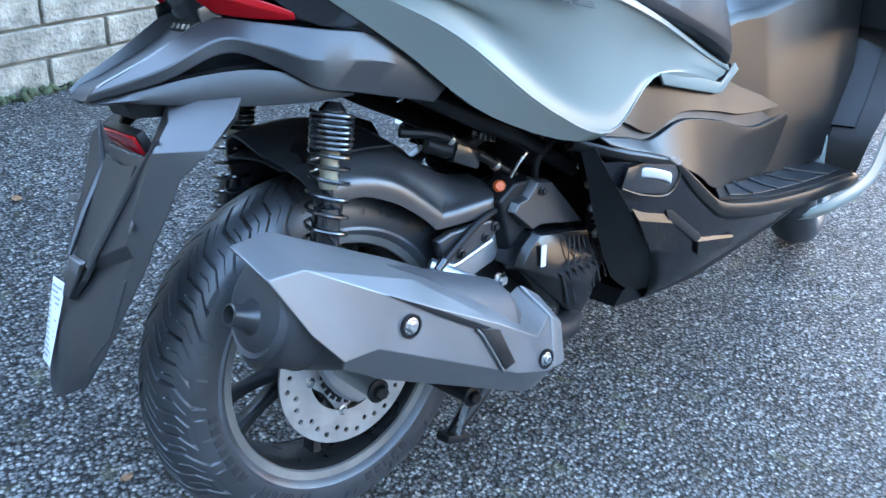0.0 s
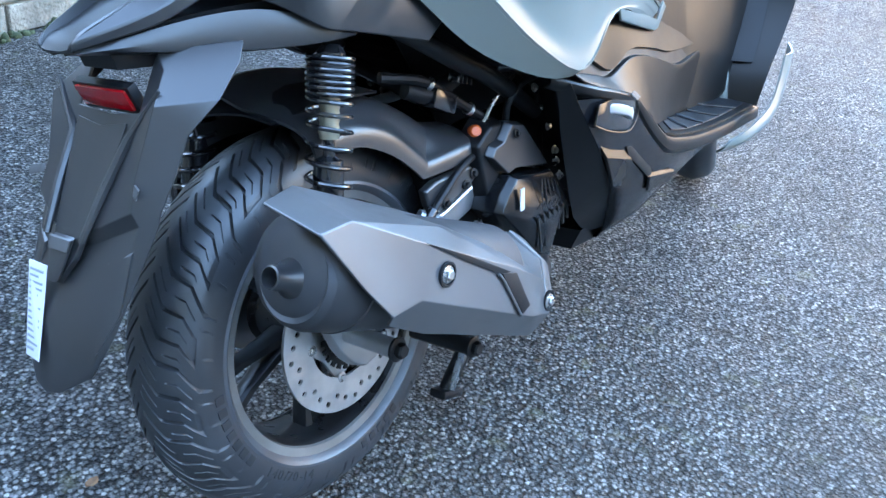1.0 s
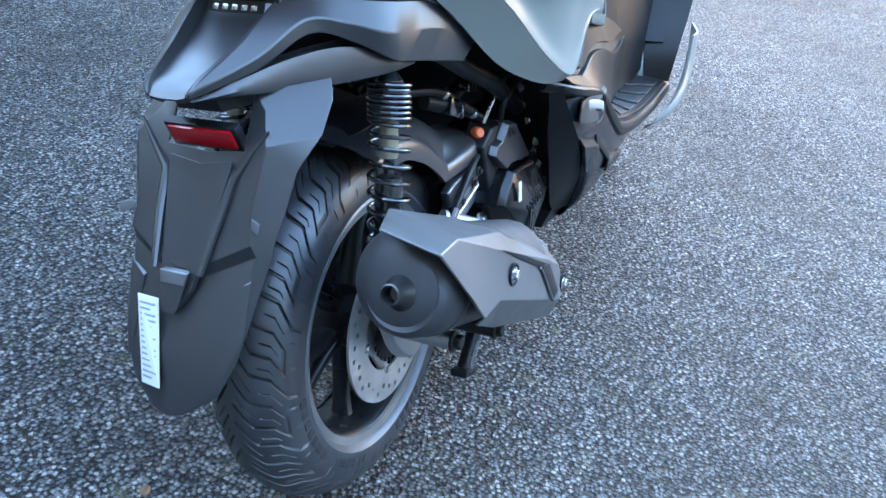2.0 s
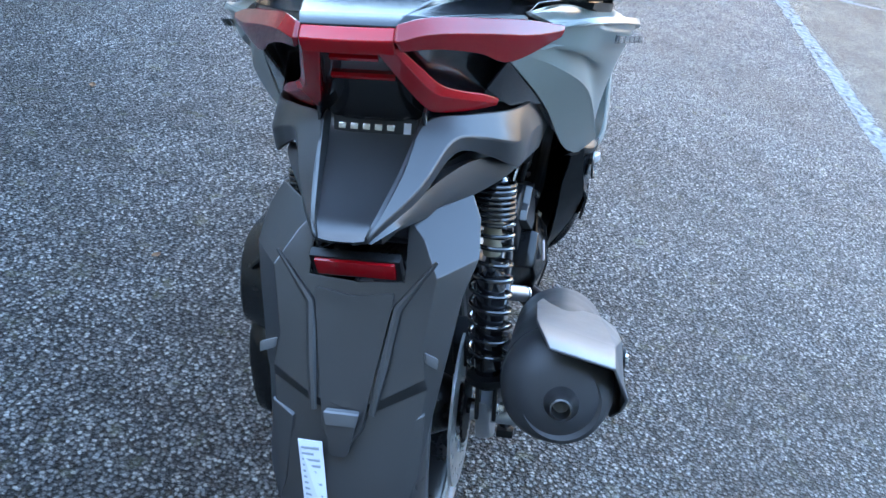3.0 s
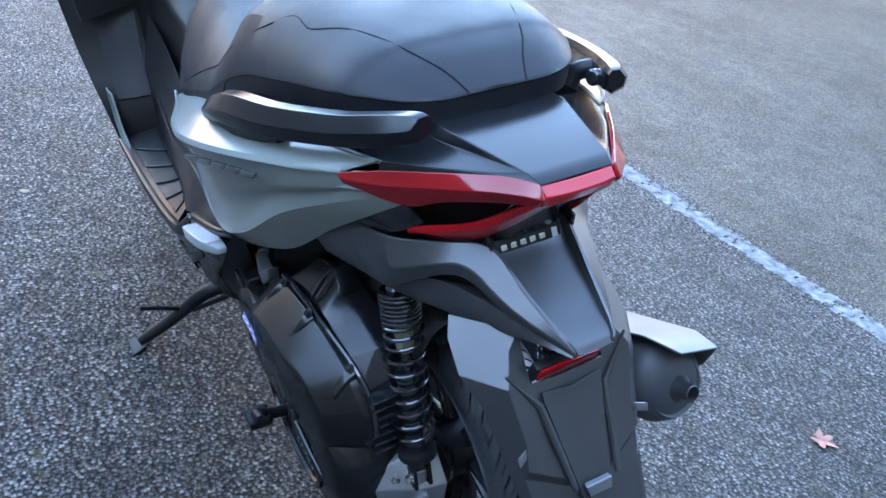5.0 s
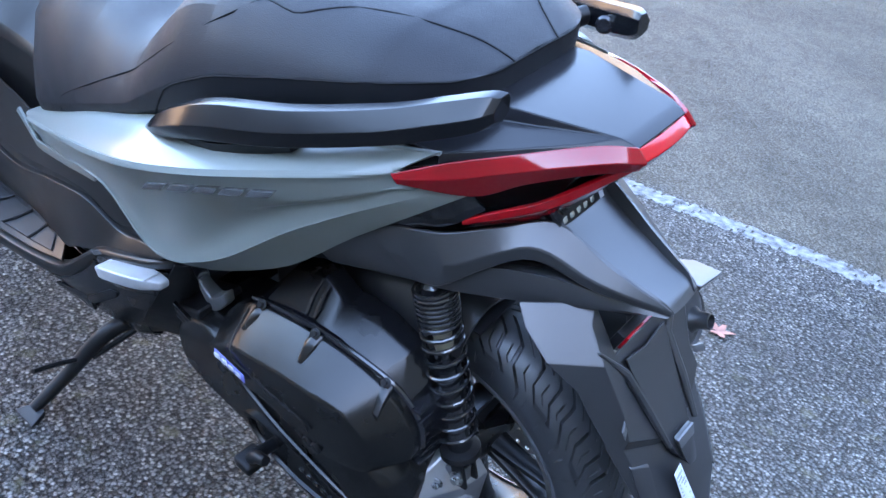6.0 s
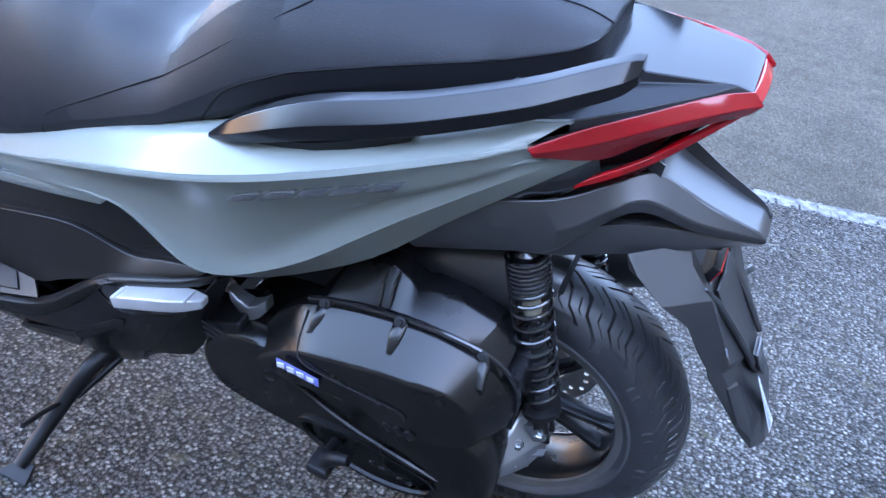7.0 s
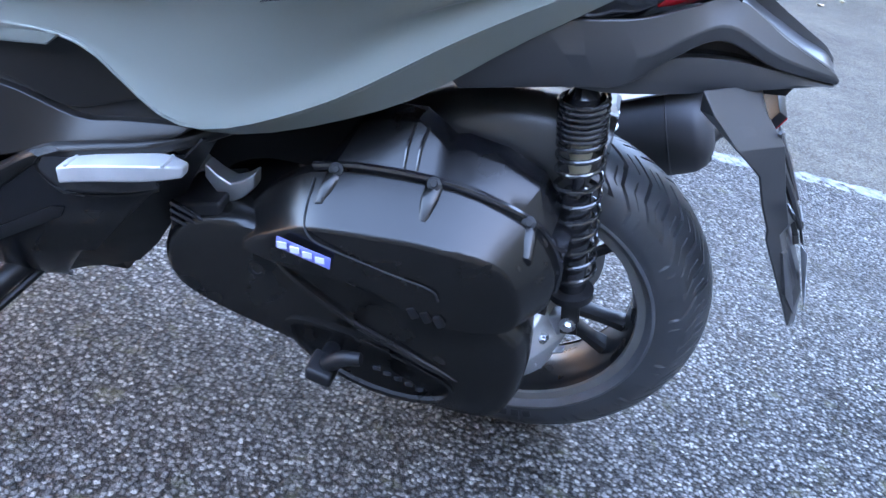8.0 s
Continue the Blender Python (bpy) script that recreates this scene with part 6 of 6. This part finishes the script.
for m in (False, True):
    part("script_bar", prism([(0.575, 0.2755, 0.205), (0.545, 0.2755, 0.222), (0.535, 0.2755, 0.218), (0.565, 0.2755, 0.200)], (0, 0.002, 0.002)), CHROME, scooter, mirror=m)
    part("panel_tab", prism([(0.53, 0.252, 0.354), (0.555, 0.244, 0.331), (0.665, 0.232, 0.303), (0.775, 0.218, 0.276), (0.80, 0.216, 0.275), (0.895, 0.196, 0.300), (0.875, 0.198, 0.316), (0.790, 0.218, 0.294), (0.66, 0.236, 0.326)], (0, 0.005, 0.002), 0.002), PAINT, scooter, "grey-green front tab of the side panel", mirror=m)

# ---- the place ----
# painted bay lines, worn
PAINTLINE = material("worn_white_road_paint", (0.145, 0.146, 0.148), 0.75, spec=0.3, grain=1.0, grain_scale=130, wear=0.7, wear_scale=30, distance=0.004)


def worn_line(way, width, seed):
    """A thin coat of road paint with ragged, chipped edges and bare spots."""
    rng = random.Random(seed)
    line = curve_points(way, 60)
    bm = bmesh.new()
    rows = []
    for i, p in enumerate(line):
        d = line[min(i + 1, len(line) - 1)] - line[max(i - 1, 0)]
        side = Vector((-d.y, d.x, 0)).normalized()
        w0, w1 = width * (0.52 + rng.uniform(-0.16, 0.08)), width * (0.52 + rng.uniform(-0.16, 0.08))
        rows.append([bm.verts.new(p + side * s + V(0, 0, 0.0012)) for s in (-w0, -width * 0.25, 0.0, width * 0.25, w1)])
    for p, q in zip(rows, rows[1:]):
        for j in range(4):
            if rng.random() > 0.10:
                bm.faces.new((p[j], q[j], q[j + 1], p[j + 1]))
    bmesh.ops.recalc_face_normals(bm, faces=bm.faces)
    return bm


thing("road_line", worn_line([(-4.0, -2.12, 0), (-1.1, -1.87, 0), (-0.5, -1.79, 0), (0.0, -1.74, 0), (0.55, -1.675, 0), (1.4, -1.61, 0), (2.5, -1.575, 0), (5.85, -1.555, 0)], 0.098, 3), PAINTLINE, "worn white painted line on the asphalt", "road line", kind="structure")
thing("road_line", worn_line([(5.85, 2.0, 0), (5.85, -3.0, 0), (5.85, -9.0, 0)], 0.098, 4), PAINTLINE, "worn white painted line on the asphalt", "road line", kind="structure")

# block wall along the bay
STONE = material("pale_concrete_block", (0.25, 0.212, 0.162), 0.9, grain=1.0, grain_scale=70, wear=0.5, wear_scale=14, distance=0.012)
MORTAR = material("grey_mortar", (0.165, 0.140, 0.105), 0.9, grain=1.0, grain_scale=200, wear=0.35, distance=0.005)
WALL = pose(0.0, 1.92, 0, 0, 0, 10.0)
wall = new("wall_north", bpy.data.meshes.new("wall_north"))
# core stands above the blocks; the added height darkens the scooter's left side
bm = block((2.0, 0.115, 0.8), (16.0, 0.20, 1.6))
bmesh.ops.transform(bm, matrix=WALL, verts=bm.verts)
finish(wall, bm, MORTAR)
tagged(wall, "weathered pale concrete block wall beside the bay", "wall", kind="structure")
rng = random.Random(7)
shapes = []
for k in range(5):
    b = bmesh.new()
    bmesh.ops.create_cube(b, size=1.0, matrix=Matrix.Diagonal((0.435, 0.02, 0.096, 1)))
    bmesh.ops.bevel(b, geom=b.edges[:], offset=0.004, segments=1, affect="EDGES")
    for v in b.verts:
        v.co += Vector((rng.uniform(-1, 1), rng.uniform(-1, 1), rng.uniform(-1, 1))) * 0.0015
    me = bpy.data.meshes.new("block")
    b.to_mesh(me)
    b.free()
    me.materials.append(STONE)
    shapes.append(me)
for row in range(8):
    for col in range(22):
        ob = new("block", shapes[rng.randrange(5)])
        ob.parent = wall
        ob.matrix_basis = WALL @ pose(-2.6 + col * 0.447 + (0.22 if row % 2 else 0), 0.012 + rng.uniform(-0.002, 0.002), 0.052 + row * 0.107)

# unseen walls added to block the sun, hide the horizon and throw back warmth
PLASTER = material("grey_brown_plaster", (0.12, 0.11, 0.095), 0.85, grain=0.6, grain_scale=60, wear=0.25, wear_scale=1.5, distance=0.004)
BRICKY = material("warm_pale_plaster", (0.27, 0.23, 0.19), 0.85, grain=0.6, grain_scale=60, wear=0.2, wear_scale=1.5, distance=0.004)
for name, at, size in (("added_wall_east", (16.0, 0.0, 2.2), (0.3, 32.0, 4.4)), ("added_wall_west", (-8.0, 0.0, 5.0), (0.3, 32.0, 10.0)), ("added_wall_south", (4.0, -16.0, 3.5), (23.7, 0.3, 7.0)), ("added_wall_far_north", (4.1, 13.0, 2.6), (24.0, 0.3, 5.2))):
    tagged(thing(name, block(at, size), PLASTER if name == "added_wall_west" else BRICKY, "unseen grey-brown plastered wall added to block the sun" if name == "added_wall_west" else "unseen warm pale plastered wall added to shape the light", "wall", kind="structure"))

# small litter and growth on the ground
LEAF = material("dry_brown_leaf", (0.20, 0.10, 0.045), 0.7, grain=0.6, grain_scale=300, wear=0.35, wear_scale=60)
PALE = material("pale_leaf", (0.34, 0.27, 0.18), 0.7, grain=0.6, grain_scale=300, wear=0.3, wear_scale=60)


def leaf(size, seed):
    """A dry leaf: pointed outline, folded along its midrib and curled at the edges."""
    rng = random.Random(seed)
    bm = bmesh.new()
    rows = []
    for i in range(9):
        u = i / 8.0
        w = size * 0.34 * math.sin(math.pi * u) ** 0.7 * rng.uniform(0.8, 1.1) + 0.0004
        x = size * (u - 0.5)
        lift = 0.10 * size * (2 * u - 1) ** 2
        rows.append([bm.verts.new((x, w * s, 0.002 + lift + abs(s) * size * 0.14 + (rng.uniform(0, 0.03) * size))) for s in (-1, -0.5, 0, 0.5, 1)])
    for a, b in zip(rows, rows[1:]):
        for j in range(4):
            bm.faces.new((a[j], b[j], b[j + 1], a[j + 1]))
    return solid(bm, 0.0006)


def maple_leaf(size, seed):
    """A dry lobed leaf, its points curled up, with a short stalk."""
    rng = random.Random(seed)
    bm = bmesh.new()
    mid = bm.verts.new((0, 0, 0.003))
    rim = []
    for k in range(22):
        a = radians(-160 + 320 * k / 21)
        r = size * (0.52 if k % 4 == 2 else 0.24 if k % 4 == 0 else 0.36) * (1.0 - 0.25 * abs(a) / 3.0) * rng.uniform(0.9, 1.1)
        rim.append(bm.verts.new((r * math.cos(a), r * math.sin(a), 0.003 + 0.45 * r * r / size * rng.uniform(0.6, 1.4))))
    for p, q in zip(rim, rim[1:]):
        bm.faces.new((mid, p, q))
    return join(solid(bm, 0.0006), tube([(0, 0, 0.003), (-0.3 * size, 0.02 * size, 0.006), (-0.55 * size, 0.08 * size, 0.004)], 0.0008, 6))


PINK = material("faded_pink_leaf", (0.33, 0.14, 0.10), 0.7, grain=0.6, grain_scale=300, wear=0.35, wear_scale=40)
ob = thing("leaf", maple_leaf(0.085, 5), PINK, "faded pink-brown lobed leaf on the asphalt", "leaf", group="fallen leaves")
ob.matrix_world = pose(-0.048, -1.060, 0, 0, 0, 205)
for k, (x, y, size, turn, mat) in enumerate(((-1.81, -6.93, 0.09, 40, PALE), (-2.15, -7.66, 0.09, 80, PALE), (-0.06, 1.24, 0.034, 110, LEAF), (-0.25, 0.18, 0.022, 10, LEAF), (1.47, 0.50, 0.026, 75, PALE), (0.537, 0.668, 0.022, 150, LEAF), (1.28, 1.24, 0.028, 200, LEAF))):
    ob = thing("leaf", leaf(size, k), mat, "small curled dry leaf on the asphalt", "leaf", group="fallen leaves")
    ob.matrix_world = pose(x, y, 0, 0, 0, turn)

# moss and grit gathered at the foot of the block wall
MOSS = material("dark_moss", (0.045, 0.055, 0.022), 0.9, grain=1.0, grain_scale=400, wear=0.4, wear_scale=40, distance=0.002)
rng = random.Random(21)
bm = bmesh.new()
for k in range(420):
    x = rng.uniform(-2.6, 3.0)
    r = rng.uniform(0.006, 0.020)
    m = WALL @ pose(x, -0.004 - abs(rng.gauss(0, 0.018)), rng.uniform(0.0, 0.010), rng.uniform(0, 360), rng.uniform(0, 360), 0) @ Matrix.Diagonal((r * 1.5, r, r * 0.7, 1))
    bmesh.ops.create_icosphere(bm, subdivisions=1, radius=1.0, matrix=m)
for v in bm.verts:
    v.co += Vector((rng.uniform(-1, 1), rng.uniform(-1, 1), rng.uniform(-1, 1))) * 0.003
thing("moss", bm, MOSS, "dark green moss along the foot of the wall", "moss", kind="stuff", sharp=180)
